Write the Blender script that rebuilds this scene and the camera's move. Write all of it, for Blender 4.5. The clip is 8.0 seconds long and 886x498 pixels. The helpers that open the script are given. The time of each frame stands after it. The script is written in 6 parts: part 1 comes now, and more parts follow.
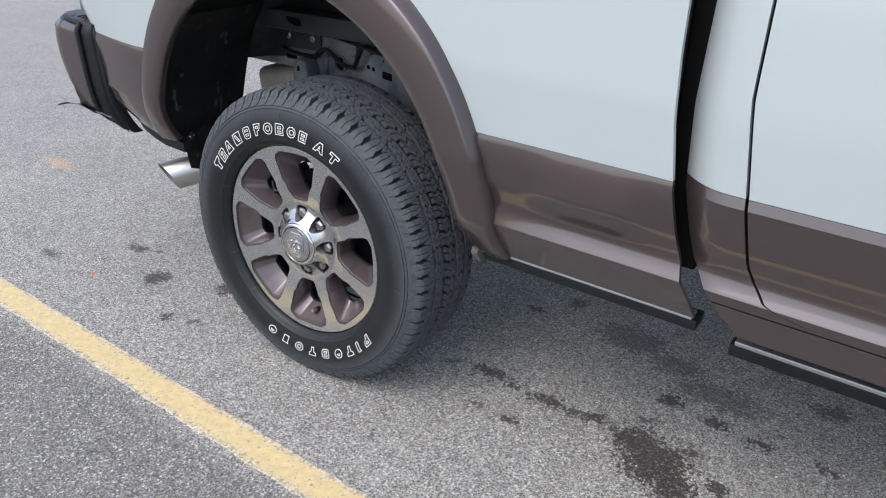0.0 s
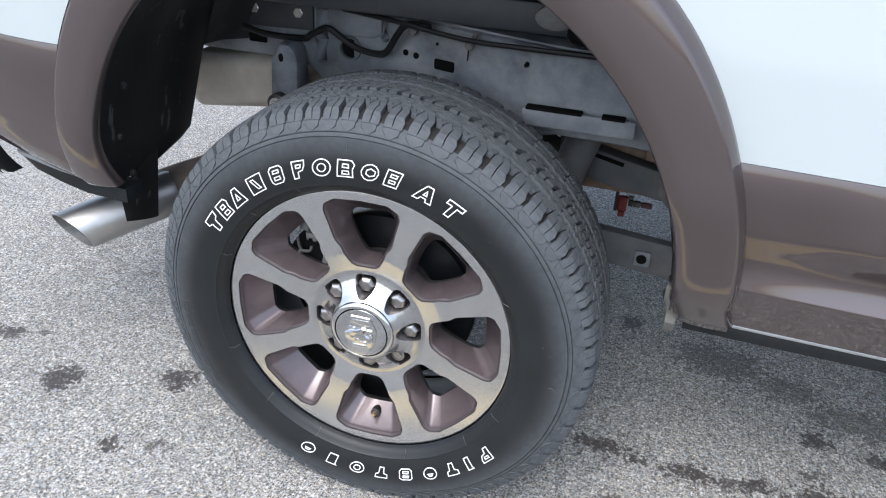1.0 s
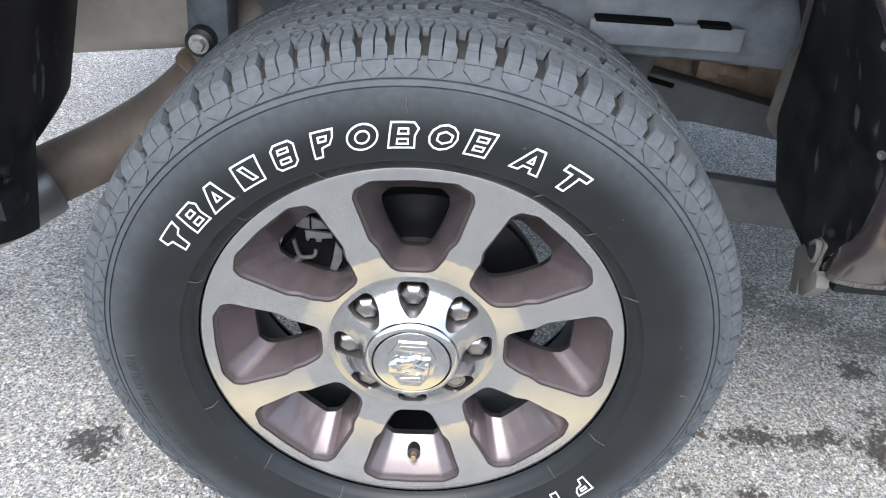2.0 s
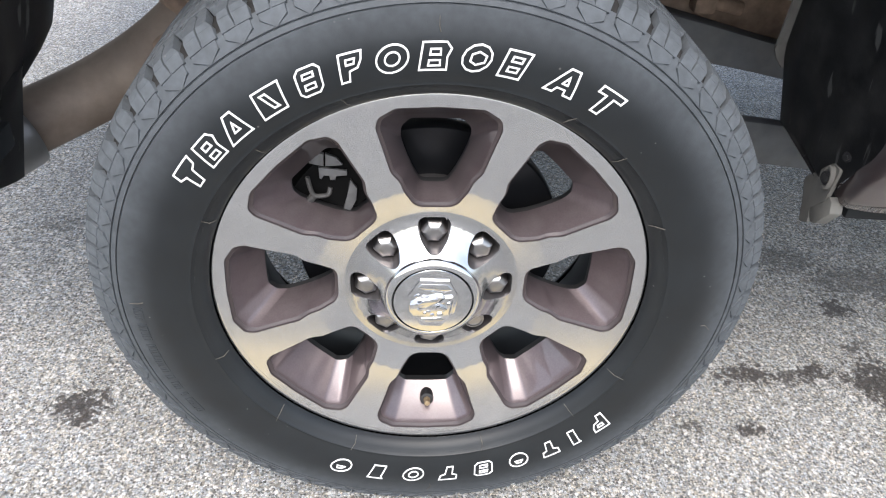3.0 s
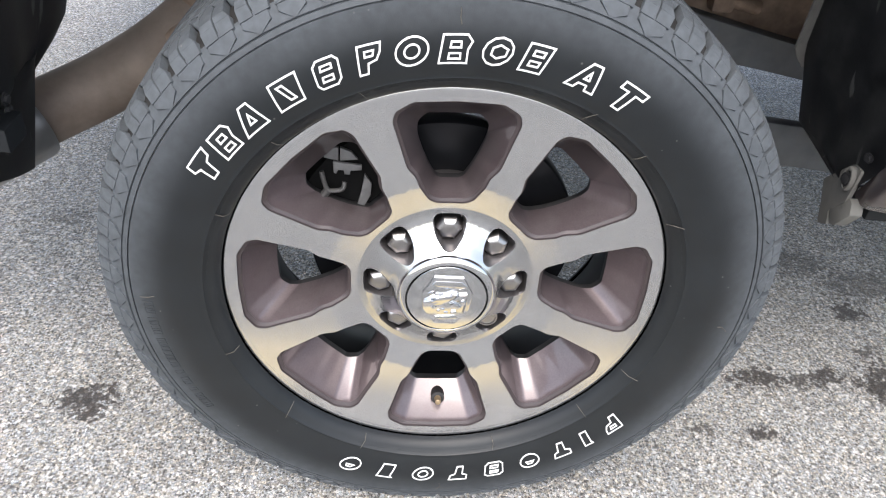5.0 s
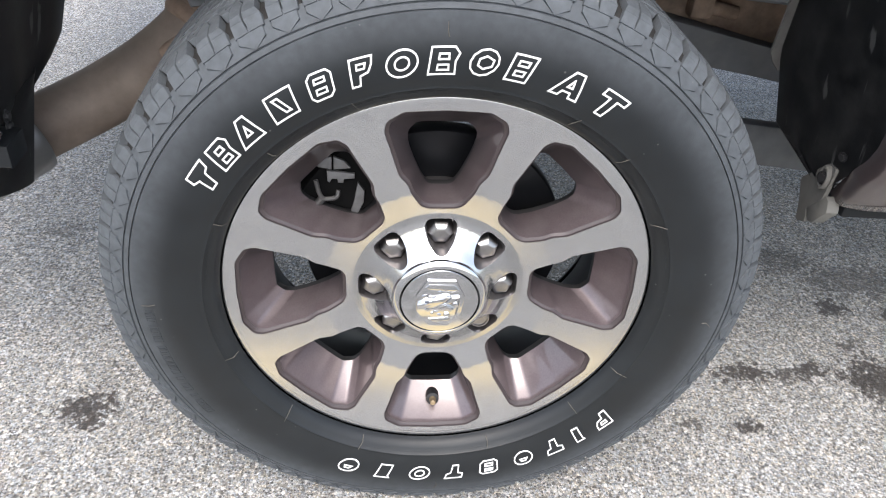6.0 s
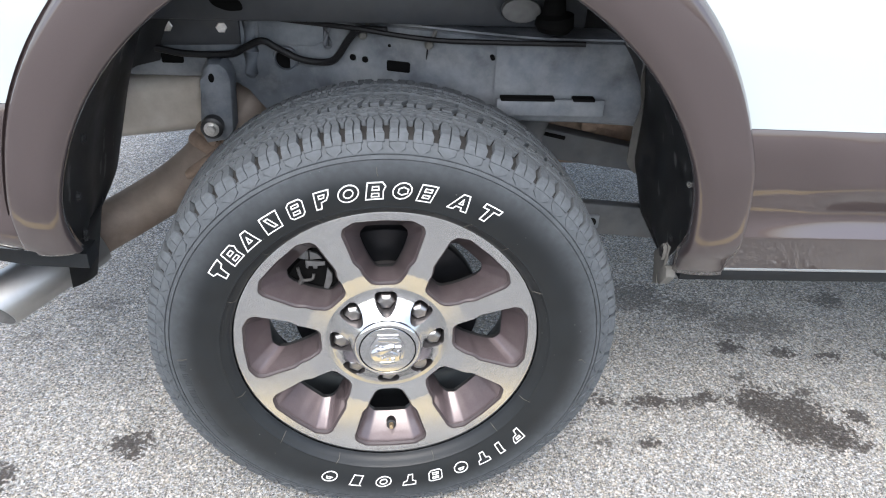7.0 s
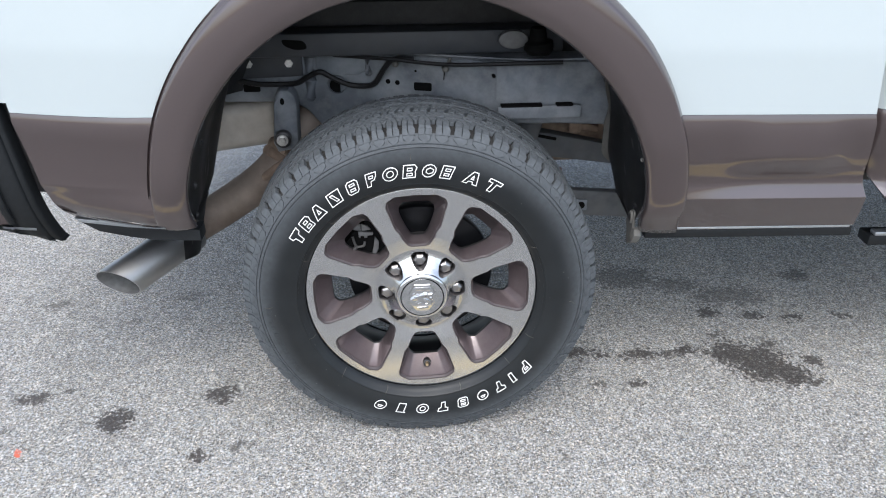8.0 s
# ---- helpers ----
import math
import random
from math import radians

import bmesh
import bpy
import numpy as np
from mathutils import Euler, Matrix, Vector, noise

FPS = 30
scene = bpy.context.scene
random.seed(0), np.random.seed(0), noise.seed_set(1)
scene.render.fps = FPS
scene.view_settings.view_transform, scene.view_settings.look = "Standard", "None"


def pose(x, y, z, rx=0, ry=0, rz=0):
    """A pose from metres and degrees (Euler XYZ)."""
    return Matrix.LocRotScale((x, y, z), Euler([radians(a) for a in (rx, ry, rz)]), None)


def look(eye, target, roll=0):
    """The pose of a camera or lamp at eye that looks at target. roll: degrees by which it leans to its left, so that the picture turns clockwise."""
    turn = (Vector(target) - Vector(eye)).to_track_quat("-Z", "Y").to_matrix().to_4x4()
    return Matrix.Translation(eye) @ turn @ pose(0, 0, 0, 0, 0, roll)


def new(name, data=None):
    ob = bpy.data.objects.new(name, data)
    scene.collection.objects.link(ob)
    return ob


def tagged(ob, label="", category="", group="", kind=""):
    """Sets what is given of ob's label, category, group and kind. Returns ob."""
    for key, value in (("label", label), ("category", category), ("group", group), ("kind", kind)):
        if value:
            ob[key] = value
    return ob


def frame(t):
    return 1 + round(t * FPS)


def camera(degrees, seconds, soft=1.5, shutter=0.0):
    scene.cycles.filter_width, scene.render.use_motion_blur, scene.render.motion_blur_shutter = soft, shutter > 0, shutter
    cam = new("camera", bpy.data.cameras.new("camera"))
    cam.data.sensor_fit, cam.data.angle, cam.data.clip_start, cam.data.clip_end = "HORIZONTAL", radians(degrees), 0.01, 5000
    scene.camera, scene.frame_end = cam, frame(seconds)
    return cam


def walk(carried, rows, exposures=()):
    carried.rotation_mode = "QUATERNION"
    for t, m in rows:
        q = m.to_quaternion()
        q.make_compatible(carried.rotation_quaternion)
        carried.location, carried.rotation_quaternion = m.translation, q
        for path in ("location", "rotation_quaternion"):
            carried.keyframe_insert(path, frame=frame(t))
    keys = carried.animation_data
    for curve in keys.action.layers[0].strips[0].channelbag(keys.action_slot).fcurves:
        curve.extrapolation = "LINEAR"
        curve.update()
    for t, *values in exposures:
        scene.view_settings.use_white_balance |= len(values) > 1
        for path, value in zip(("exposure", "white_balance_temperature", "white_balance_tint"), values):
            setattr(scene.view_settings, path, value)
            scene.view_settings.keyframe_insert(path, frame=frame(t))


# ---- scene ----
cam = camera(59.3, 8.0, soft=1.1)
PATH = [
    (0, (1.415, -1.352, 1.359), (0.406, 0.132, 0.476), 1.3),
    (0.5, (0.894, -1.229, 1.296), (0.12, 0.362, 0.363), 2.1),
    (1, (0.442, -1.068, 1.258), (-0.018, 0.609, 0.271), 3.2),
    (1.5, (0.161, -0.889, 1.197), (-0.008, 0.8, 0.138), 3.8),
    (2, (0.012, -0.734, 1.104), (0.05, 0.917, -0.023), 4.4),
    (3.3, (-0.08, -0.739, 1.04), (0.106, 0.87, -0.134), 5.8),
    (3.5, (-0.081, -0.738, 1.037), (0.104, 0.871, -0.137), 5.9),
    (4, (-0.084, -0.735, 1.034), (0.096, 0.875, -0.14), 6.1),
    (4.5, (-0.087, -0.729, 1.031), (0.084, 0.881, -0.143), 6.3),
    (6, (-0.097, -0.755, 1.048), (0.103, 0.861, -0.112), 5.6),
    (6.5, (-0.088, -0.868, 1.157), (0.131, 0.778, 0.042), 4.9),
    (7, (-0.023, -1.089, 1.307), (0.152, 0.607, 0.262), 3.0),
    (7.5, (0.025, -1.341, 1.378), (0.152, 0.394, 0.39), 1.3),
    (8, (-0.043, -1.561, 1.393), (0.061, 0.196, 0.444), -0.4),
]
EXPOSURES = [(0, -0.2, 6200, 10), (0.5, -0.1, 6150, 9), (1, 0.31, 6050, 9), (1.5, 0.62, 6000, 8), (2, 0.68, 6100, 8), (3.5, 0.6, 6400, 10), (4.5, 0.6, 6400, 10), (6, 0.6, 6400, 10), (6.5, 0.66, 6350, 10), (7, 0.67, 6250, 9), (7.5, 0.39, 6150, 8), (8, 0.23, 6100, 8)]
walk(cam, [(t, look(eye, target, roll)) for t, eye, target, roll in PATH], EXPOSURES)

# ---- light ----
world = bpy.data.worlds.new("overcast_sky")
scene.world = world
world.use_nodes = True
wt = world.node_tree
wt.nodes.clear()
w_out = wt.nodes.new("ShaderNodeOutputWorld")
w_bg = wt.nodes.new("ShaderNodeBackground")
w_sky = wt.nodes.new("ShaderNodeTexSky")
w_sky.sky_type = "NISHITA"
w_sky.sun_disc = False
w_sky.sun_elevation = radians(57)
w_sky.sun_rotation = radians(193)
w_sky.dust_density = 4.0
w_hsv = wt.nodes.new("ShaderNodeHueSaturation")
w_hsv.inputs["Saturation"].default_value = 0.7
w_bg.inputs["Strength"].default_value = 0.33
wt.links.new(w_sky.outputs["Color"], w_hsv.inputs["Color"])
wt.links.new(w_hsv.outputs["Color"], w_bg.inputs["Color"])
wt.links.new(w_bg.outputs["Background"], w_out.inputs["Surface"])

sun = new("sun", bpy.data.lights.new("sun", "SUN"))
sun.data.energy = 0.6
sun.data.angle = radians(46)
sun.data.color = (0.94, 0.985, 1.0)
sun.matrix_world = look((0.2, -3.2, 3.7), (0, 0, 0))


# ---- materials ----
def material(name, base, rough=0.5, metal=0.0, coat=0.0, vary=0.15, scale=40.0, bump=0.0, bump_scale=400.0, dirt=None, dirt_scale=6.0, dirt_amount=0.5, spec=0.5, coat_ior=1.5):
    """Principled surface with colour variation at two scales, optional dirt patches and fine relief."""
    m = bpy.data.materials.new(name)
    m.use_nodes = True
    nt = m.node_tree
    p = nt.nodes["Principled BSDF"]
    p.inputs["Metallic"].default_value = metal
    p.inputs["Coat Weight"].default_value = coat
    p.inputs["Specular IOR Level"].default_value = spec
    p.inputs["Coat Roughness"].default_value = 0.03
    p.inputs["Coat IOR"].default_value = coat_ior
    tc = nt.nodes.new("ShaderNodeTexCoord")
    n1 = nt.nodes.new("ShaderNodeTexNoise")
    n1.inputs["Scale"].default_value = scale
    n1.inputs["Detail"].default_value = 6.0
    nt.links.new(tc.outputs["Object"], n1.inputs["Vector"])
    ramp = nt.nodes.new("ShaderNodeMapRange")
    ramp.inputs["From Min"].default_value, ramp.inputs["From Max"].default_value = 0.3, 0.7
    ramp.inputs["To Min"].default_value, ramp.inputs["To Max"].default_value = 1.0 - vary, 1.0 + vary
    nt.links.new(n1.outputs["Fac"], ramp.inputs["Value"])
    mul = nt.nodes.new("ShaderNodeVectorMath")
    mul.operation = "SCALE"
    mul.inputs[0].default_value = base
    nt.links.new(ramp.outputs["Result"], mul.inputs["Scale"])
    colour = mul.outputs["Vector"]
    rough_socket = None
    if dirt:
        n2 = nt.nodes.new("ShaderNodeTexNoise")
        n2.inputs["Scale"].default_value = dirt_scale
        n2.inputs["Detail"].default_value = 8.0
        n2.inputs["Roughness"].default_value = 0.65
        nt.links.new(tc.outputs["Object"], n2.inputs["Vector"])
        r2 = nt.nodes.new("ShaderNodeMapRange")
        r2.inputs["From Min"].default_value, r2.inputs["From Max"].default_value = 0.42, 0.72
        r2.inputs["To Max"].default_value = dirt_amount
        nt.links.new(n2.outputs["Fac"], r2.inputs["Value"])
        mx = nt.nodes.new("ShaderNodeMix")
        mx.data_type = "RGBA"
        mx.inputs["B"].default_value = (*dirt, 1)
        nt.links.new(r2.outputs["Result"], mx.inputs["Factor"])
        nt.links.new(colour, mx.inputs["A"])
        colour = mx.outputs["Result"]
        r3 = nt.nodes.new("ShaderNodeMapRange")
        r3.inputs["To Min"].default_value, r3.inputs["To Max"].default_value = rough, min(1.0, rough + 0.3)
        nt.links.new(r2.outputs["Result"], r3.inputs["Value"])
        rough_socket = r3.outputs["Result"]
    nt.links.new(colour, p.inputs["Base Color"])
    if rough_socket:
        nt.links.new(rough_socket, p.inputs["Roughness"])
    else:
        p.inputs["Roughness"].default_value = rough
    if bump:
        n3 = nt.nodes.new("ShaderNodeTexNoise")
        n3.inputs["Scale"].default_value = bump_scale
        n3.inputs["Detail"].default_value = 4.0
        nt.links.new(tc.outputs["Object"], n3.inputs["Vector"])
        bp = nt.nodes.new("ShaderNodeBump")
        bp.inputs["Strength"].default_value = bump
        bp.inputs["Distance"].default_value = 0.002
        nt.links.new(n3.outputs["Fac"], bp.inputs["Height"])
        nt.links.new(bp.outputs["Normal"], p.inputs["Normal"])
    return m


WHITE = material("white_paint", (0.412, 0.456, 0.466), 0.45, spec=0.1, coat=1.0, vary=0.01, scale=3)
BROWN = material("brown_paint", (0.070, 0.054, 0.0535), 0.33, metal=0.42, spec=0.0, coat=1.0, coat_ior=1.7, vary=0.05, scale=900)
POCKET = material("mauve_wheel_paint", (0.128, 0.102, 0.106), 0.33, metal=0.5, coat=0.8, vary=0.08, scale=500, dirt=(0.25, 0.23, 0.225), dirt_scale=26, dirt_amount=0.22)
LIP = material("dark_mauve_edge_paint", (0.046, 0.036, 0.037), 0.45, metal=0.2, coat=0.0, vary=0.08, scale=500)
ALLOY = material("machined_alloy", (0.58, 0.585, 0.59), 0.19, metal=0.95, vary=0.04, scale=60)
POLISHED = material("polished_hub_alloy", (0.53, 0.535, 0.54), 0.17, metal=1.0, vary=0.03, scale=30)
CHROME = material("polished_chrome", (0.62, 0.63, 0.64), 0.09, metal=1.0, vary=0.02, scale=30)
NUT = material("dull_chrome", (0.36, 0.35, 0.345), 0.30, metal=1.0, vary=0.08, scale=120)
STEEL = material("bolt_steel", (0.55, 0.54, 0.52), 0.35, metal=0.9, vary=0.15, scale=200)


def tyre_material():
    """Black dressed rubber that turns grey towards shoulder and tread: dust, plus sky light put into the colour."""
    m = material("tyre_rubber", (0.0085, 0.0105, 0.0122), 0.40, vary=0.2, scale=18, bump=0.1, bump_scale=900)
    nt = m.node_tree
    nd, ln = nt.nodes, nt.links
    p = nd["Principled BSDF"]
    tc = nd.new("ShaderNodeTexCoord")
    flat = nd.new("ShaderNodeVectorMath")
    flat.operation = "MULTIPLY_ADD"
    flat.inputs[1].default_value = (1, 0, 1)
    flat.inputs[2].default_value = (0, 0, -0.416)
    ln.new(tc.outputs["Object"], flat.inputs[0])
    length = nd.new("ShaderNodeVectorMath")
    length.operation = "LENGTH"
    ln.new(flat.outputs["Vector"], length.inputs[0])
    n = nd.new("ShaderNodeTexNoise")
    n.inputs["Scale"].default_value = 14.0
    n.inputs["Detail"].default_value = 5.0
    ln.new(tc.outputs["Object"], n.inputs["Vector"])
    shift = nd.new("ShaderNodeMath")
    shift.operation = "MULTIPLY_ADD"
    shift.inputs[1].default_value = 0.02
    ln.new(n.outputs["Fac"], shift.inputs[0])
    ln.new(length.outputs["Value"], shift.inputs[2])
    # blend to grey by radius: dust together with a painted sky sheen
    worn = nd.new("ShaderNodeMapRange")
    worn.interpolation_type = "SMOOTHSTEP"
    worn.inputs["From Min"].default_value, worn.inputs["From Max"].default_value = 0.338, 0.424
    ln.new(shift.outputs["Value"], worn.inputs["Value"])
    mx = nd.new("ShaderNodeMix")
    mx.data_type = "RGBA"
    ln.new(worn.outputs["Result"], mx.inputs["Factor"])
    ln.new(p.inputs["Base Color"].links[0].from_socket, mx.inputs["A"])
    grain = nd.new("ShaderNodeTexNoise")
    grain.inputs["Scale"].default_value = 90.0
    grain.inputs["Detail"].default_value = 6.0
    ln.new(tc.outputs["Object"], grain.inputs["Vector"])
    dust = nd.new("ShaderNodeMapRange")
    dust.inputs["From Min"].default_value, dust.inputs["From Max"].default_value = 0.3, 0.75
    dust.inputs["To Min"].default_value, dust.inputs["To Max"].default_value = 0.85, 1.25
    ln.new(grain.outputs["Fac"], dust.inputs["Value"])
    grey = nd.new("ShaderNodeVectorMath")
    grey.operation = "SCALE"
    grey.inputs[0].default_value = (0.069, 0.077, 0.085)
    ln.new(dust.outputs["Result"], grey.inputs["Scale"])
    ln.new(grey.outputs["Vector"], mx.inputs["B"])
    speck = nd.new("ShaderNodeTexVoronoi")
    speck.inputs["Scale"].default_value = 75.0
    ln.new(tc.outputs["Object"], speck.inputs["Vector"])
    dot = nd.new("ShaderNodeMapRange")
    dot.inputs["From Min"].default_value, dot.inputs["From Max"].default_value = 0.06, 0.11
    dot.inputs["To Min"].default_value, dot.inputs["To Max"].default_value = 0.5, 0.0
    ln.new(speck.outputs["Distance"], dot.inputs["Value"])
    few = nd.new("ShaderNodeSeparateColor")
    ln.new(speck.outputs["Color"], few.inputs["Color"])
    rare = nd.new("ShaderNodeMapRange")
    rare.inputs["From Min"].default_value, rare.inputs["From Max"].default_value = 0.86, 0.9
    ln.new(few.outputs["Red"], rare.inputs["Value"])
    sparse = nd.new("ShaderNodeMath")
    sparse.operation = "MULTIPLY"
    ln.new(dot.outputs["Result"], sparse.inputs[0])
    ln.new(rare.outputs["Result"], sparse.inputs[1])
    pale = nd.new("ShaderNodeMix")
    pale.data_type = "RGBA"
    pale.inputs["B"].default_value = (0.16, 0.155, 0.145, 1)
    ln.new(sparse.outputs["Value"], pale.inputs["Factor"])
    ln.new(mx.outputs["Result"], pale.inputs["A"])
    ln.new(pale.outputs["Result"], p.inputs["Base Color"])
    rough = nd.new("ShaderNodeMapRange")
    rough.inputs["To Min"].default_value, rough.inputs["To Max"].default_value = 0.45, 0.75
    ln.new(worn.outputs["Result"], rough.inputs["Value"])
    ln.new(rough.outputs["Result"], p.inputs["Roughness"])
    p.inputs["Specular IOR Level"].default_value = 0.38
    return m


def liner_material(name, base, dirt, amount):
    """Glossy black plastic with pale scuffs that run downwards."""
    m = material(name, base, 0.36, vary=0.2, scale=50, bump=0.06, dirt=dirt, dirt_scale=14, dirt_amount=amount)
    nt = m.node_tree
    nd, ln = nt.nodes, nt.links
    p = nd["Principled BSDF"]
    tc = nd.new("ShaderNodeTexCoord")
    mp = nd.new("ShaderNodeMapping")
    mp.inputs["Scale"].default_value = (48, 48, 6.5)
    mp.inputs["Rotation"].default_value = (0.06, 0.1, 0)
    ln.new(tc.outputs["Object"], mp.inputs["Vector"])
    n = nd.new("ShaderNodeTexNoise")
    n.inputs["Scale"].default_value = 1.0
    n.inputs["Detail"].default_value = 3.0
    ln.new(mp.outputs["Vector"], n.inputs["Vector"])
    r = nd.new("ShaderNodeMapRange")
    r.inputs["From Min"].default_value, r.inputs["From Max"].default_value = 0.64, 0.69
    r.inputs["To Max"].default_value = 0.75
    ln.new(n.outputs["Fac"], r.inputs["Value"])
    mx = nd.new("ShaderNodeMix")
    mx.data_type = "RGBA"
    mx.inputs["B"].default_value = (0.16, 0.16, 0.155, 1)
    ln.new(r.outputs["Result"], mx.inputs["Factor"])
    ln.new(p.inputs["Base Color"].links[0].from_socket, mx.inputs["A"])
    ln.new(mx.outputs["Result"], p.inputs["Base Color"])
    return m


TYRE = tyre_material()
WHISKER = material("dusty_rubber", (0.075, 0.069, 0.058), 0.7, vary=0.3, scale=200)
# groove floors: less dusty rubber, darkened further to deepen the tread's shade
GROOVE = material("shaded_groove_rubber", (0.024, 0.0235, 0.023), 0.8, spec=0.2, vary=0.25, scale=60)
REDTAG = material("red_plastic", (0.17, 0.016, 0.012), 0.4, vary=0.2, scale=80)
DULLRED = material("faded_red_sleeve", (0.12, 0.045, 0.042), 0.5, vary=0.2, scale=80)
LINER = liner_material("liner_plastic", (0.016, 0.016, 0.017), (0.06, 0.058, 0.055), 0.4)
DUSTY_LINER = liner_material("dusty_liner_plastic", (0.014, 0.0145, 0.016), (0.10, 0.098, 0.094), 0.45)
LETTER = material("white_rubber", (0.78, 0.78, 0.76), 0.6, vary=0.06, scale=300)
BLACK = material("black_plastic", (0.016, 0.016, 0.017), 0.38, vary=0.2, scale=50, bump=0.05, dirt=(0.06, 0.057, 0.054), dirt_scale=14, dirt_amount=0.3)
TRIM = material("dark_grey_plastic", (0.011, 0.0125, 0.014), 0.5, spec=0.25, vary=0.12, scale=80, bump=0.05)
SILVER = material("silver_trim", (0.40, 0.42, 0.44), 0.4, metal=0.8, vary=0.04, scale=60)
CHASSIS = material("dusty_chassis_paint", (0.105, 0.118, 0.136), 0.6, vary=0.42, scale=11, bump=0.12, bump_scale=150, dirt=(0.36, 0.365, 0.37), dirt_scale=8, dirt_amount=0.6)
MUFFLER = material("dull_aluminised_steel", (0.58, 0.54, 0.48), 0.6, metal=0.3, vary=0.1, scale=12, dirt=(0.2, 0.14, 0.09), dirt_scale=5, dirt_amount=0.5)
PIPE = material("heat_stained_pipe", (0.25, 0.205, 0.17), 0.58, metal=0.3, vary=0.15, scale=14, dirt=(0.12, 0.08, 0.055), dirt_scale=8, dirt_amount=0.6)
RUST = material("rusty_steel", (0.27, 0.20, 0.15), 0.8, vary=0.3, scale=40, bump=0.2, dirt=(0.12, 0.075, 0.05), dirt_scale=9, dirt_amount=0.7)
TIP = material("brushed_tip", (0.44, 0.44, 0.435), 0.42, metal=1.0, vary=0.06, scale=30)
# near black that stands for the shade in holes and gaps
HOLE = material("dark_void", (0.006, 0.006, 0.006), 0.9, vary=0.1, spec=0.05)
WELL = material("nut_pocket_metal", (0.17, 0.16, 0.16), 0.32, metal=0.85, vary=0.1, scale=80)
BRASS = material("aged_brass", (0.42, 0.32, 0.20), 0.4, metal=0.8, vary=0.15, scale=200)
DUSTMETAL = material("pale_dusty_metal", (0.13, 0.13, 0.13), 0.6, metal=0.3, vary=0.15, scale=80)
# barrel and brake disc: near black, the wheel's inner shade put into the colour
BARREL = material("shaded_barrel", (0.009, 0.0095, 0.011), 0.34, metal=0.2, spec=0.3, vary=0.15, scale=40)
# darker copy of the chassis paint, for parts in the truck's shade
CHASSIS_SHADED = material("shaded_chassis_paint", (0.075, 0.082, 0.092), 0.6, vary=0.2, scale=30, bump=0.1, bump_scale=150, dirt=(0.13, 0.125, 0.115), dirt_scale=7, dirt_amount=0.5)
ROOF_BLACK = material("wheelhouse_coating", (0.012, 0.0125, 0.014), 0.6, vary=0.3, scale=20, bump=0.2, bump_scale=120, dirt=(0.075, 0.073, 0.072), dirt_scale=13, dirt_amount=0.6)
BEAM = material("beam_paint", (0.026, 0.030, 0.037), 0.5, vary=0.15, scale=30, dirt=(0.07, 0.067, 0.06), dirt_scale=9, dirt_amount=0.4)
DUST = material("dusty_grey_plastic", (0.13, 0.127, 0.116), 0.85, vary=0.2, scale=60, bump=0.15, dirt=(0.06, 0.055, 0.05), dirt_scale=30, dirt_amount=0.6)
CABLE = material("cable_sleeve", (0.010, 0.010, 0.011), 0.5, spec=0.25, vary=0.3, scale=300, bump=0.2)
DISC = material("brake_iron", (0.07, 0.068, 0.066), 0.45, metal=0.5, vary=0.15, scale=60)


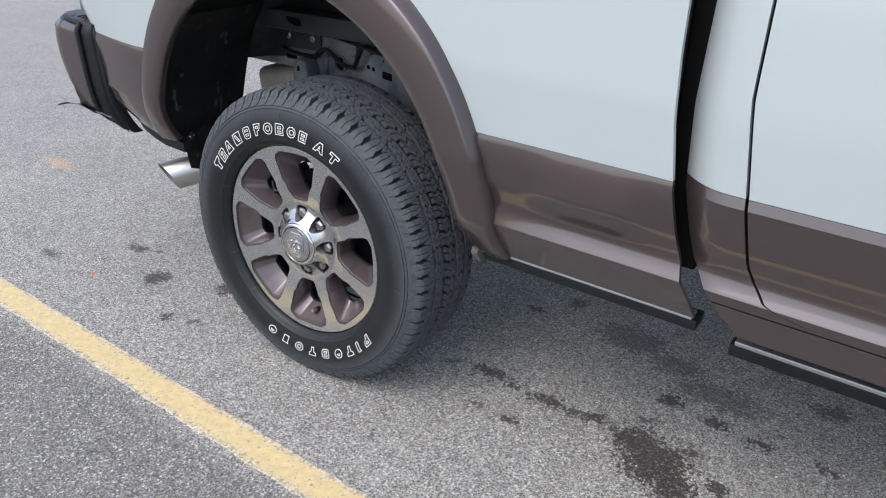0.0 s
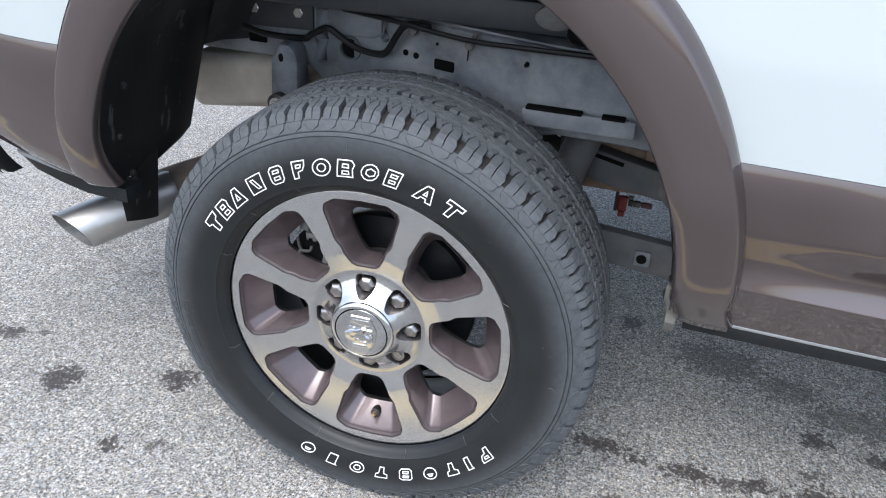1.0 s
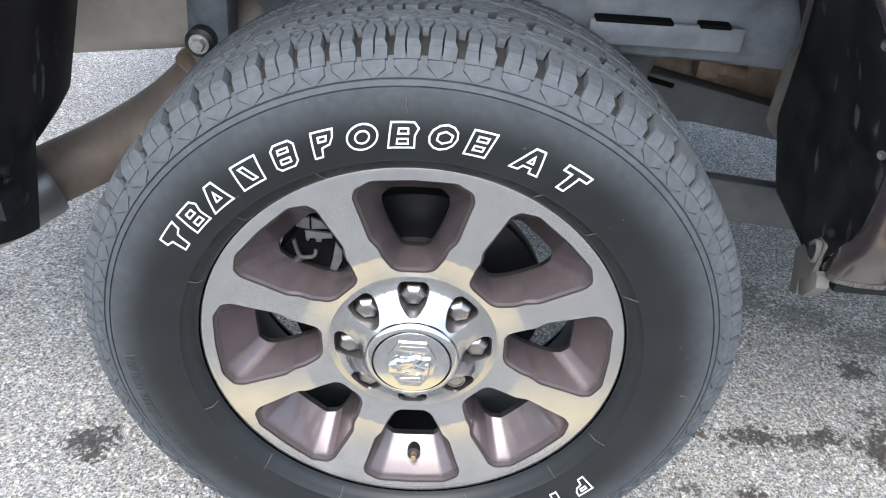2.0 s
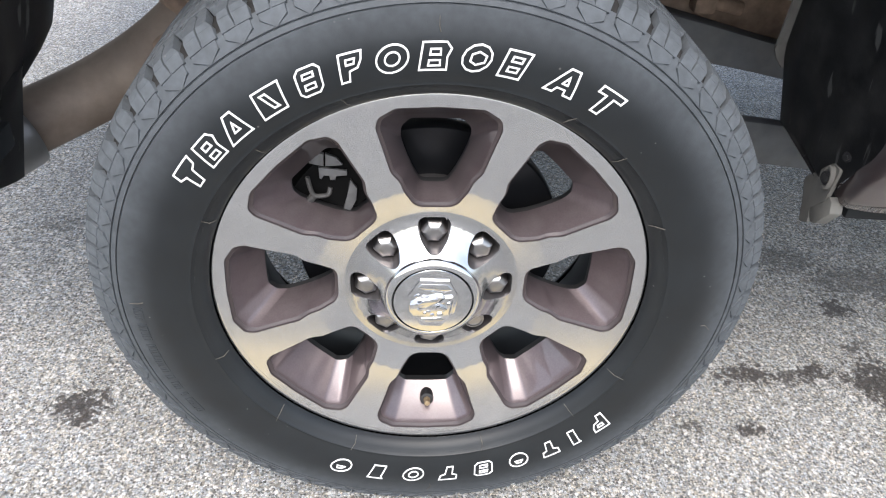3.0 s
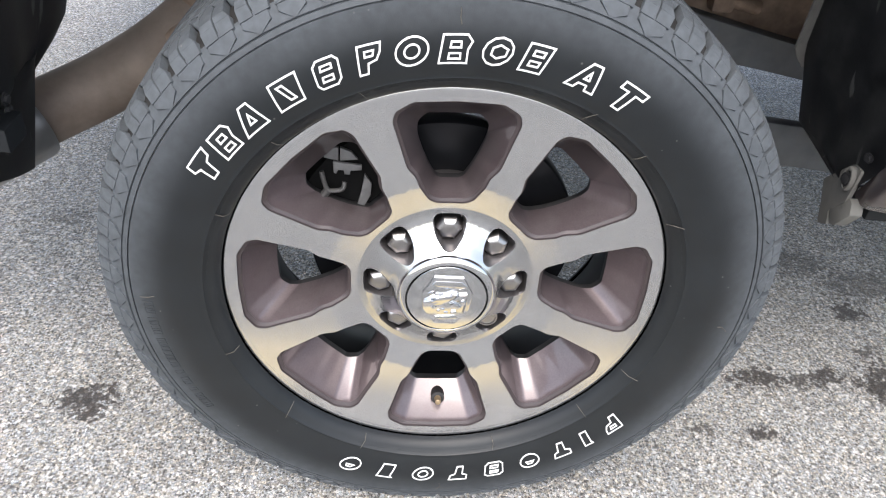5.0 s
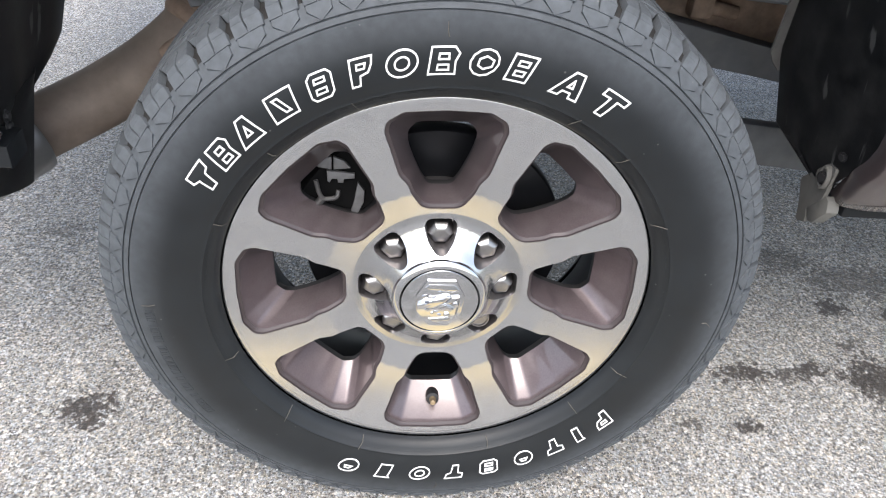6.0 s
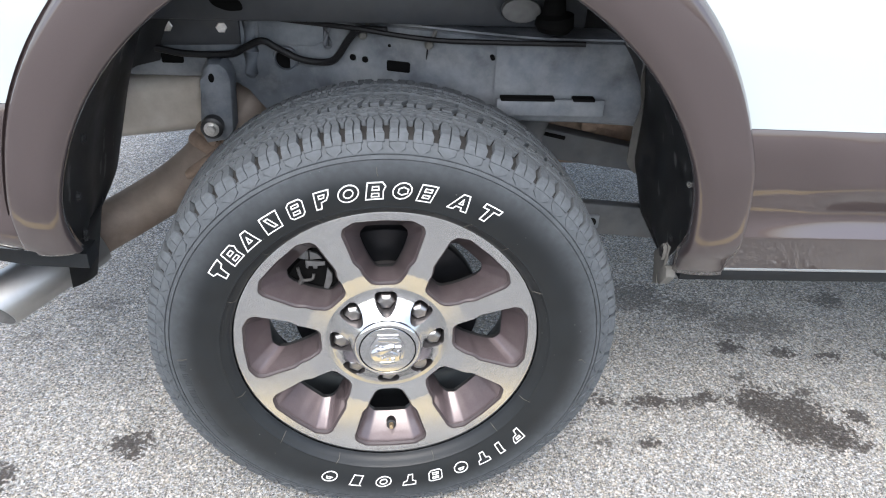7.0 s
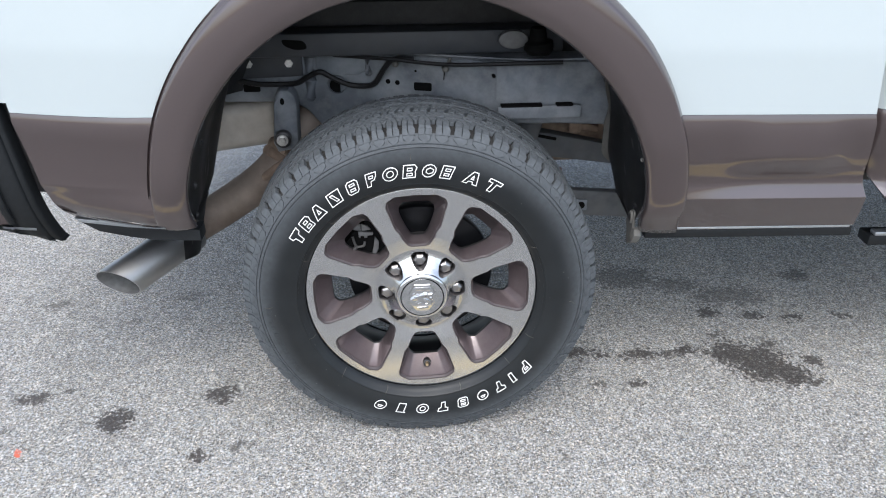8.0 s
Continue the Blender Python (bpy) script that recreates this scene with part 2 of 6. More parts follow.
def asphalt_material():
    m = bpy.data.materials.new("worn_asphalt")
    m.use_nodes = True
    nt = m.node_tree
    nd, ln = nt.nodes, nt.links
    p = nd["Principled BSDF"]
    p.inputs["Roughness"].default_value = 0.85
    tc = nd.new("ShaderNodeTexCoord")
    co = tc.outputs["Object"]

    def voronoi(scale, rnd=1.0):
        v = nd.new("ShaderNodeTexVoronoi")
        v.voronoi_dimensions = "2D"
        v.inputs["Scale"].default_value = scale
        v.inputs["Randomness"].default_value = rnd
        ln.new(co, v.inputs["Vector"])
        return v

    def noise_tex(scale, detail=6.0, rough=0.6):
        n = nd.new("ShaderNodeTexNoise")
        n.noise_dimensions = "2D"
        n.inputs["Scale"].default_value = scale
        n.inputs["Detail"].default_value = detail
        n.inputs["Roughness"].default_value = rough
        ln.new(co, n.inputs["Vector"])
        return n

    def rng(sock, a, b, c, d):
        r = nd.new("ShaderNodeMapRange")
        for k, v in zip(("From Min", "From Max", "To Min", "To Max"), (a, b, c, d)):
            r.inputs[k].default_value = v
        ln.new(sock, r.inputs["Value"])
        return r.outputs["Result"]

    def math_node(op, a, b):
        n = nd.new("ShaderNodeMath")
        n.operation = op
        for i, s in enumerate((a, b)):
            if isinstance(s, (int, float)):
                n.inputs[i].default_value = s
            else:
                ln.new(s, n.inputs[i])
        return n.outputs["Value"]

    def mix(f, a, b):
        n = nd.new("ShaderNodeMix")
        n.data_type = "RGBA"
        for key, s in (("Factor", f), ("A", a), ("B", b)):
            if isinstance(s, (int, float, tuple)):
                n.inputs[key].default_value = s
            else:
                ln.new(s, n.inputs[key])
        return n.outputs["Result"]

    # angular stones of two sizes in a darker binder
    bend = noise_tex(520.0, 2.0, 0.5)
    shift = nd.new("ShaderNodeVectorMath")
    shift.operation = "MULTIPLY_ADD"
    shift.inputs[1].default_value = (0.0045, 0.0045, 0.0)
    ln.new(bend.outputs["Color"], shift.inputs[0])
    ln.new(co, shift.inputs[2])
    uneven = shift.outputs["Vector"]

    def cells(scale, feature="F1"):
        v = voronoi(scale)
        v.feature = feature
        ln.new(uneven, v.inputs["Vector"])
        return v

    stone, grit, joint = cells(265.0), cells(600.0), cells(265.0, "DISTANCE_TO_EDGE")
    sep = nd.new("ShaderNodeSeparateColor")
    ln.new(stone.outputs["Color"], sep.inputs["Color"])
    sep2 = nd.new("ShaderNodeSeparateColor")
    ln.new(grit.outputs["Color"], sep2.inputs["Color"])
    tone = rng(sep.outputs["Red"], 0.0, 1.0, 0.225, 0.56)
    tone2 = rng(sep2.outputs["Red"], 0.0, 1.0, 0.62, 1.38)
    pale = rng(sep.outputs["Green"], 0.80, 0.90, 0.0, 0.22)
    v = math_node("ADD", math_node("MULTIPLY", tone, tone2), pale)
    v = math_node("MULTIPLY", v, rng(joint.outputs["Distance"], 0.0, 0.18, 0.36, 1.0))
    v = math_node("MULTIPLY", v, rng(noise_tex(2.2).outputs["Fac"], 0.3, 0.7, 0.94, 1.07))
    v = math_node("MULTIPLY", v, rng(noise_tex(14.0).outputs["Fac"], 0.3, 0.7, 0.92, 1.08))
    v = math_node("MULTIPLY", v, rng(noise_tex(900.0, 3.0, 0.75).outputs["Fac"], 0.28, 0.72, 0.80, 1.20))
    v = math_node("MULTIPLY", v, rng(noise_tex(120.0, 3.0, 0.7).outputs["Fac"], 0.3, 0.7, 0.78, 1.20))
    # the bay beyond the painted line is less worn and darker
    side = nd.new("ShaderNodeVectorMath")
    side.operation = "DOT_PRODUCT"
    side.inputs[1].default_value = (0.036, 1.0, 0.0)
    ln.new(co, side.inputs[0])
    bay = rng(side.outputs["Value"], -0.42, -0.36, 0.68, 1.0)
    v = math_node("MULTIPLY", v, bay)
    comb = nd.new("ShaderNodeCombineColor")
    warm = rng(sep.outputs["Blue"], 0.0, 1.0, -0.10, 0.10)
    for k, f, q in (("Red", 1.0, 1.0), ("Green", 0.970, 0.15), ("Blue", 0.905, -1.0)):
        shade = math_node("ADD", math_node("MULTIPLY", warm, q), f)
        ln.new(math_node("MULTIPLY", v, shade), comb.inputs[k])
    colour = comb.outputs["Color"]

    # oil stains: centre, radii, strength
    wobble = noise_tex(22.0, 8.0, 0.7)
    sub = nd.new("ShaderNodeVectorMath")
    sub.operation = "SUBTRACT"
    sub.inputs[1].default_value = (0.5, 0.5, 0.5)
    ln.new(wobble.outputs["Color"], sub.inputs[0])
    scl = nd.new("ShaderNodeVectorMath")
    scl.operation = "SCALE"
    scl.inputs["Scale"].default_value = 0.10
    ln.new(sub.outputs["Vector"], scl.inputs[0])
    add = nd.new("ShaderNodeVectorMath")
    add.operation = "ADD"
    ln.new(stone.outputs["Position"], add.inputs[0])
    ln.new(scl.outputs["Vector"], add.inputs[1])
    wobble2 = noise_tex(85.0, 5.0, 0.6)
    sub2 = nd.new("ShaderNodeVectorMath")
    sub2.operation = "MULTIPLY_ADD"
    sub2.inputs[1].default_value = (0.055, 0.055, 0.0)
    ln.new(wobble2.outputs["Color"], sub2.inputs[0])
    ln.new(add.outputs["Vector"], sub2.inputs[2])
    warped = nd.new("ShaderNodeVectorMath")
    warped.operation = "SUBTRACT"
    warped.inputs[1].default_value = (0.0275, 0.0275, 0.0)
    ln.new(sub2.outputs["Vector"], warped.inputs[0])
    total = None
    # spatter that breaks up the stains' rims
    splash = rng(noise_tex(78.0, 3.0, 0.6).outputs["Fac"], 0.3, 0.7, -0.38, 0.42)
    for x, y, rx, ry, k in STAINS:
        mp = nd.new("ShaderNodeMapping")
        mp.vector_type = "TEXTURE"
        mp.inputs["Location"].default_value = (x, y, 0)
        mp.inputs["Scale"].default_value = (rx, ry, 1e6)
        ln.new(warped.outputs["Vector"], mp.inputs["Vector"])
        ln_ = nd.new("ShaderNodeVectorMath")
        ln_.operation = "LENGTH"
        ln.new(mp.outputs["Vector"], ln_.inputs[0])
        s = rng(math_node("ADD", ln_.outputs["Value"], splash), 0.80, 1.02, min(1.0, k * 1.12), 0.0)
        total = s if total is None else math_node("MAXIMUM", total, s)
    patchy = rng(noise_tex(95.0, 5.0, 0.7).outputs["Fac"], 0.36, 0.50, 0.74, 1.0)
    total = math_node("MULTIPLY", total, patchy)
    soaked = nd.new("ShaderNodeVectorMath")
    soaked.operation = "MULTIPLY_ADD"
    soaked.inputs[1].default_value = (0.085, 0.066, 0.054)
    soaked.inputs[2].default_value = (0.006, 0.005, 0.004)
    ln.new(colour, soaked.inputs[0])
    colour = mix(total, colour, soaked.outputs["Vector"])
    # pale stone chips and dark pits, also seen through the stains
    chip, pit = cells(140.0), cells(185.0)
    chip_c, pit_c = nd.new("ShaderNodeSeparateColor"), nd.new("ShaderNodeSeparateColor")
    ln.new(chip.outputs["Color"], chip_c.inputs["Color"])
    ln.new(pit.outputs["Color"], pit_c.inputs["Color"])
    hole = math_node("MULTIPLY", rng(pit.outputs["Distance"], 0.26, 0.40, 1.0, 0.0), rng(pit_c.outputs["Red"], 0.64, 0.72, 0.0, 0.9))
    colour = mix(hole, colour, (0.050, 0.047, 0.044, 1))
    size = rng(chip_c.outputs["Green"], 0.0, 1.0, 0.8, 1.6)
    face = rng(math_node("MULTIPLY", chip.outputs["Distance"], size), 0.34, 0.40, 1.0, 0.0)
    face = math_node("MULTIPLY", face, rng(chip_c.outputs["Red"], 0.77, 0.81, 0.0, 0.8))
    face = math_node("MULTIPLY", face, rng(total, 0.0, 1.0, 1.0, 0.22))
    colour = mix(face, colour, mix(chip_c.outputs["Blue"], (0.40, 0.39, 0.37, 1), (0.72, 0.695, 0.66, 1)))
    big = cells(88.0)
    big_c = nd.new("ShaderNodeSeparateColor")
    ln.new(big.outputs["Color"], big_c.inputs["Color"])
    void = math_node("MULTIPLY", rng(big.outputs["Distance"], 0.22, 0.34, 1.0, 0.0), rng(big_c.outputs["Red"], 0.78, 0.82, 0.0, 0.68))
    colour = mix(void, colour, (0.060, 0.056, 0.052, 1))
    slab = math_node("MULTIPLY", rng(big.outputs["Distance"], 0.26, 0.32, 1.0, 0.0), rng(big_c.outputs["Green"], 0.90, 0.92, 0.0, 0.75))
    colour = mix(math_node("MULTIPLY", slab, rng(total, 0.0, 1.0, 1.0, 0.15)), colour, (0.74, 0.72, 0.69, 1))
    for x, y, rx, ry, k, tint in ((-2.2, 0.575, 0.14, 0.045, 0.35, (0.75, 0.42, 0.2, 1)), (-1.04, 0.003, 0.014, 0.014, 0.9, (0.7, 0.12, 0.05, 1))):
        mp = nd.new("ShaderNodeMapping")
        mp.vector_type = "TEXTURE"
        mp.inputs["Location"].default_value = (x, y, 0)
        mp.inputs["Scale"].default_value = (rx, ry, 1e6)
        ln.new(warped.outputs["Vector"], mp.inputs["Vector"])
        far = nd.new("ShaderNodeVectorMath")
        far.operation = "LENGTH"
        ln.new(mp.outputs["Vector"], far.inputs[0])
        colour = mix(rng(far.outputs["Value"], 0.5, 1.1, k, 0.0), colour, tint)
    ln.new(colour, p.inputs["Base Color"])
    ln.new(rng(total, 0.0, 1.0, 0.78, 0.5), p.inputs["Roughness"])
    bp = nd.new("ShaderNodeBump")
    bp.inputs["Strength"].default_value = 0.6
    bp.inputs["Distance"].default_value = 0.003
    h = math_node("ADD", rng(joint.outputs["Distance"], 0.0, 0.25, 0.0, 1.0), math_node("MULTIPLY", sep.outputs["Blue"], 0.7))
    ln.new(h, bp.inputs["Height"])
    ln.new(bp.outputs["Normal"], p.inputs["Normal"])
    return m


STAINS = [
    (0.46, 0.333, 0.065, 0.032, 0.95), (0.545, 0.317, 0.03, 0.018, 0.9), (0.665, 0.314, 0.06, 0.026, 0.95), (0.738, 0.309, 0.03, 0.018, 0.8), (0.797, 0.318, 0.045, 0.022, 0.9),
    (0.93, 0.30, 0.075, 0.065, 0.95), (1.00, 0.25, 0.10, 0.095, 0.97), (1.06, 0.19, 0.07, 0.06, 0.9), (0.97, 0.19, 0.04, 0.03, 0.8), (1.167, 0.25, 0.032, 0.024, 0.9), (1.125, 0.145, 0.03, 0.02, 0.85), (1.06, 0.335, 0.03, 0.02, 0.8), (0.928, 0.397, 0.03, 0.02, 0.7),
    (1.085, 0.49, 0.04, 0.028, 0.95), (1.21, 0.476, 0.033, 0.026, 1.0), (0.95, 0.522, 0.04, 0.028, 0.95), (1.371, 0.472, 0.02, 0.015, 0.85),
    (1.337, 0.741, 0.055, 0.04, 0.7), (0.727, 0.763, 0.13, 0.08, 0.6), (0.90, 0.70, 0.10, 0.05, 0.5), (0.617, 0.175, 0.026, 0.02, 0.95), (0.504, 0.179, 0.014, 0.012, 0.7), (0.338, 0.316, 0.02, 0.014, 0.7),
    (-0.56, 0.208, 0.048, 0.045, 0.95), (-0.828, 0.113, 0.052, 0.05, 0.95), (-0.575, -0.034, 0.024, 0.03, 0.9), (-0.473, -0.004, 0.03, 0.018, 0.7),
    (-1.086, 0.223, 0.05, 0.025, 0.85), (-0.997, 0.256, 0.018, 0.015, 0.85), (-1.31, 0.0, 0.06, 0.022, 0.7), (0.351, -0.088, 0.022, 0.015, 0.55), (-1.102, 0.098, 0.02, 0.014, 0.6),
    (-1.19, 0.72, 0.045, 0.03, 0.55), (-0.91, 0.60, 0.04, 0.02, 0.4), (-0.77, 0.74, 0.05, 0.03, 0.45), (0.387, 0.741, 0.03, 0.025, 0.8), (0.49, 0.86, 0.03, 0.04, 0.7), (1.05, 0.62, 0.15, 0.07, 0.5),
]
ASPHALT = asphalt_material()


def line_paint_material():
    """Yellow paint worn through to pale stone, most of all along its edges."""
    m = material("worn_yellow_paint", (0.58, 0.46, 0.235), 0.75, vary=0.10, scale=40, bump=0.6, bump_scale=260)
    nt = m.node_tree
    nd, ln = nt.nodes, nt.links
    p = nd["Principled BSDF"]
    tc = nd.new("ShaderNodeTexCoord")
    dot = nd.new("ShaderNodeVectorMath")
    dot.operation = "DOT_PRODUCT"
    dot.inputs[1].default_value = (0.036, 1.0, 0.0)
    ln.new(tc.outputs["Object"], dot.inputs[0])
    off = nd.new("ShaderNodeMath")
    off.operation = "ADD"
    off.inputs[1].default_value = 0.3128
    ln.new(dot.outputs["Value"], off.inputs[0])
    far = nd.new("ShaderNodeMath")
    far.operation = "ABSOLUTE"
    ln.new(off.outputs["Value"], far.inputs[0])
    edge = nd.new("ShaderNodeMapRange")
    edge.inputs["From Min"].default_value, edge.inputs["From Max"].default_value = 0.026, 0.052
    edge.inputs["To Min"].default_value, edge.inputs["To Max"].default_value = 0.0, 0.30
    ln.new(far.outputs["Value"], edge.inputs["Value"])
    n = nd.new("ShaderNodeTexNoise")
    n.inputs["Scale"].default_value = 130.0
    n.inputs["Detail"].default_value = 4.0
    ln.new(tc.outputs["Object"], n.inputs["Vector"])
    add = nd.new("ShaderNodeMath")
    add.operation = "ADD"
    ln.new(n.outputs["Fac"], add.inputs[0])
    ln.new(edge.outputs["Result"], add.inputs[1])
    worn = nd.new("ShaderNodeMapRange")
    worn.inputs["From Min"].default_value, worn.inputs["From Max"].default_value = 0.57, 0.67
    ln.new(add.outputs["Value"], worn.inputs["Value"])
    stone = nd.new("ShaderNodeTexVoronoi")
    stone.inputs["Scale"].default_value = 150.0
    ln.new(tc.outputs["Object"], stone.inputs["Vector"])
    ramp = nd.new("ShaderNodeMix")
    ramp.data_type = "RGBA"
    ramp.inputs["A"].default_value = (0.16, 0.15, 0.14, 1)
    ramp.inputs["B"].default_value = (0.72, 0.63, 0.46, 1)
    ln.new(stone.outputs["Color"], ramp.inputs["Factor"])
    mx = nd.new("ShaderNodeMix")
    mx.data_type = "RGBA"
    ln.new(worn.outputs["Result"], mx.inputs["Factor"])
    ln.new(p.inputs["Base Color"].links[0].from_socket, mx.inputs["A"])
    ln.new(ramp.outputs["Result"], mx.inputs["B"])
    ln.new(mx.outputs["Result"], p.inputs["Base Color"])
    return m


YELLOW = line_paint_material()


# ---- mesh helpers ----
RAKE = 0.022  # the truck's nose stands lower than its tail


def raked(bm):
    for v in bm.verts:
        v.co.z -= RAKE * v.co.x
    return bm


def raked_at(bm, k):
    """The chassis follows the rake in part."""
    for v in bm.verts:
        v.co.z -= RAKE * k * v.co.x
    return bm


def part(name, bm, mats, parent=None, label="", smooth=True, angle=35.0, outward=False):
    bmesh.ops.recalc_face_normals(bm, faces=bm.faces)
    if outward:
        for f in bm.faces:
            if f.normal.y > 0:
                f.normal_flip()
    if smooth:
        for f in bm.faces:
            f.smooth = True
        for e in bm.edges:
            if len(e.link_faces) == 2 and e.calc_face_angle(0) > radians(angle):
                e.smooth = False
    me = bpy.data.meshes.new(name)
    bm.to_mesh(me)
    bm.free()
    for m in mats if isinstance(mats, (list, tuple)) else [mats]:
        me.materials.append(m)
    ob = new(name, me)
    if parent:
        ob.parent = parent
    if label:
        tagged(ob, label)
    return ob


def empty(name, parent=None, at=(0, 0, 0)):
    ob = new(name)
    ob.empty_display_size = 0.1
    ob.location = at
    if parent:
        ob.parent = parent
    return ob


def grid(bm, rows, closed_u=False, closed_v=False, slot=0):
    """Quads over rows of points; rows may close round."""
    vs = [[bm.verts.new(p) for p in r] for r in rows]
    nu, nv = len(vs), len(vs[0])
    for i in range(nu if closed_u else nu - 1):
        for j in range(nv if closed_v else nv - 1):
            a, b, c, d = vs[i][j], vs[(i + 1) % nu][j], vs[(i + 1) % nu][(j + 1) % nv], vs[i][(j + 1) % nv]
            try:
                bm.faces.new((a, b, c, d)).material_index = slot
            except ValueError:
                pass
    return vs


def sheet(bm, fn, nu, nv, thick, slot=0):
    """A panel of thickness thick (towards +y) over the surface fn(u, v)."""
    rows = [[Vector(fn(i / nu, j / nv)) for j in range(nv + 1)] for i in range(nu + 1)]
    front = grid(bm, rows, slot=slot)
    back = grid(bm, [[p + Vector((0, thick, 0)) for p in r] for r in rows], slot=slot)
    rim = [(i, 0) for i in range(nu)] + [(nu, j) for j in range(nv)] + [(i, nv) for i in range(nu, 0, -1)] + [(0, j) for j in range(nv, 0, -1)]
    for k in range(len(rim)):
        (a, b), (c, d) = rim[k], rim[(k + 1) % len(rim)]
        bm.faces.new((front[a][b], front[c][d], back[c][d], back[a][b])).material_index = slot


def box(bm, lo, hi, bevel=0.004, segments=2, m=None):
    r = bmesh.ops.create_cube(bm, size=1.0)
    c, s = (Vector(lo) + Vector(hi)) / 2, Vector(hi) - Vector(lo)
    for v in r["verts"]:
        v.co = Vector((v.co.x * s.x, v.co.y * s.y, v.co.z * s.z)) + c
        if m:
            v.co = m @ v.co
    if bevel:
        es = list({e for v in r["verts"] for e in v.link_edges})
        bmesh.ops.bevel(bm, geom=es, offset=bevel, segments=segments, affect="EDGES", profile=0.5)


def tube(bm, path, radius, n=16, cap=True, slot=0):
    """A round tube along a list of points; radius may be a list."""
    pts = [Vector(p) for p in path]
    rad = radius if isinstance(radius, (list, tuple)) else [radius] * len(pts)
    rows = []
    ref = Vector((0, 0, 1))
    for i, p in enumerate(pts):
        d = (pts[min(i + 1, len(pts) - 1)] - pts[max(i - 1, 0)]).normalized()
        a = d.cross(ref)
        if a.length < 1e-3:
            a = d.cross(Vector((1, 0, 0)))
        a.normalize()
        b = d.cross(a).normalized()
        rows.append([p + rad[i] * (math.cos(t) * a + math.sin(t) * b) for t in (2 * math.pi * k / n for k in range(n))])
    vs = grid(bm, rows, closed_v=True, slot=slot)
    if cap:
        bm.faces.new(vs[0])
        bm.faces.new(list(reversed(vs[-1])))
    return vs


def curve_points(ctrl, n=10):
    """Catmull-Rom through control points."""
    c = [Vector(p) for p in ctrl]
    c = [2 * c[0] - c[1]] + c + [2 * c[-1] - c[-2]]
    out = []
    for i in range(1, len(c) - 2):
        for k in range(n):
            t = k / n
            a, b, d, e = c[i - 1], c[i], c[i + 1], c[i + 2]
            out.append(0.5 * (2 * b + (d - a) * t + (2 * a - 5 * b + 4 * d - e) * t * t + (3 * b - a - 3 * d + e) * t ** 3))
    out.append(c[-2])
    return out


def prism(bm, outline, y0, y1, bevel=0.0):
    """A closed (x, z) outline pushed from y0 to y1."""
    f = [bm.verts.new((x, y0, z)) for x, z in outline]
    b = [bm.verts.new((x, y1, z)) for x, z in outline]
    n = len(outline)
    faces = [bm.faces.new(f), bm.faces.new(list(reversed(b)))]
    for i in range(n):
        faces.append(bm.faces.new((f[i], f[(i + 1) % n], b[(i + 1) % n], b[i])))
    if bevel:
        es = list({e for q in faces[:2] for e in q.edges})
        bmesh.ops.bevel(bm, geom=es, offset=bevel, segments=2, affect="EDGES", profile=0.5)


def rounded(points, radius=0.006, n=4):
    """A closed outline with its corners rounded."""
    out = []
    k = len(points)
    for i in range(k):
        a, b, c = (Vector(points[(i + d) % k]) for d in (-1, 0, 1))
        r1, r2 = min(radius, (a - b).length * 0.45), min(radius, (c - b).length * 0.45)
        p, q = b + (a - b).normalized() * r1, b + (c - b).normalized() * r2
        for j in range(n + 1):
            t = j / n
            out.append((1 - t) ** 2 * p + 2 * t * (1 - t) * b + t * t * q)
    return out


def bolt(parent, at, r=0.012, h=0.012, mat=None, name="bolt", way=(0, -1, 0), washer=1.35):
    """A hexagon head on a washer, facing along way."""
    bm = bmesh.new()
    rows = []
    for k, (rr, hh) in enumerate(((washer, 0.0), (washer, 0.25), (1.0, 0.26))):
        rows.append([(rr * r * math.cos(a), rr * r * math.sin(a), hh * h) for a in (2 * math.pi * i / 24 for i in range(24))])
    vs = grid(bm, rows, closed_v=True)
    hexa = [[(s * r * math.cos(a), s * r * math.sin(a), z * h) for a in (math.pi / 3 * i for i in range(6))] for s, z in ((0.95, 0.2), (0.95, 0.9), (0.8, 1.0))]
    hv = grid(bm, hexa, closed_v=True)
    bm.faces.new(hv[-1])
    bm.faces.new(vs[-1])
    q = Vector(way).to_track_quat("Z", "Y").to_matrix().to_4x4()
    bmesh.ops.transform(bm, matrix=Matrix.Translation(at) @ q, verts=bm.verts)
    return part(name, bm, mat or STEEL, parent, angle=25)


# ---- ground ----
def build_ground():
    bm = bmesh.new()
    xs = [-400, -60, -12, -4, -2, 0, 2, 4, 12, 60, 400]
    grid(bm, [[(x, y, 0) for y in xs] for x in xs])
    tagged(part("ground", bm, ASPHALT, smooth=False), "worn grey asphalt parking lot with pale aggregate and dark oil drips", "asphalt", kind="structure")
    bm = bmesh.new()
    n = 3600
    rows = []
    for i in range(n + 1):
        x = -7.0 + 12.0 * i / n
        c = -0.302 - 0.036 * (x + 0.3)
        e = [noise.noise((x * 9, s, 0)) * 0.005 + noise.noise((x * 70, s, 3)) * 0.004 + noise.noise((x * 210, s, 7)) * 0.005 for s in (0, 5)]
        rows.append([(x, c - 0.05 + e[0], 0.0), (x, c - 0.048 + e[0], 0.003), (x, c + 0.048 + e[1], 0.003), (x, c + 0.05 + e[1], 0.0)])
    grid(bm, rows)
    tagged(part("parking_line", bm, YELLOW, smooth=False), "worn yellow painted parking line on grey asphalt", "parking line", kind="structure")


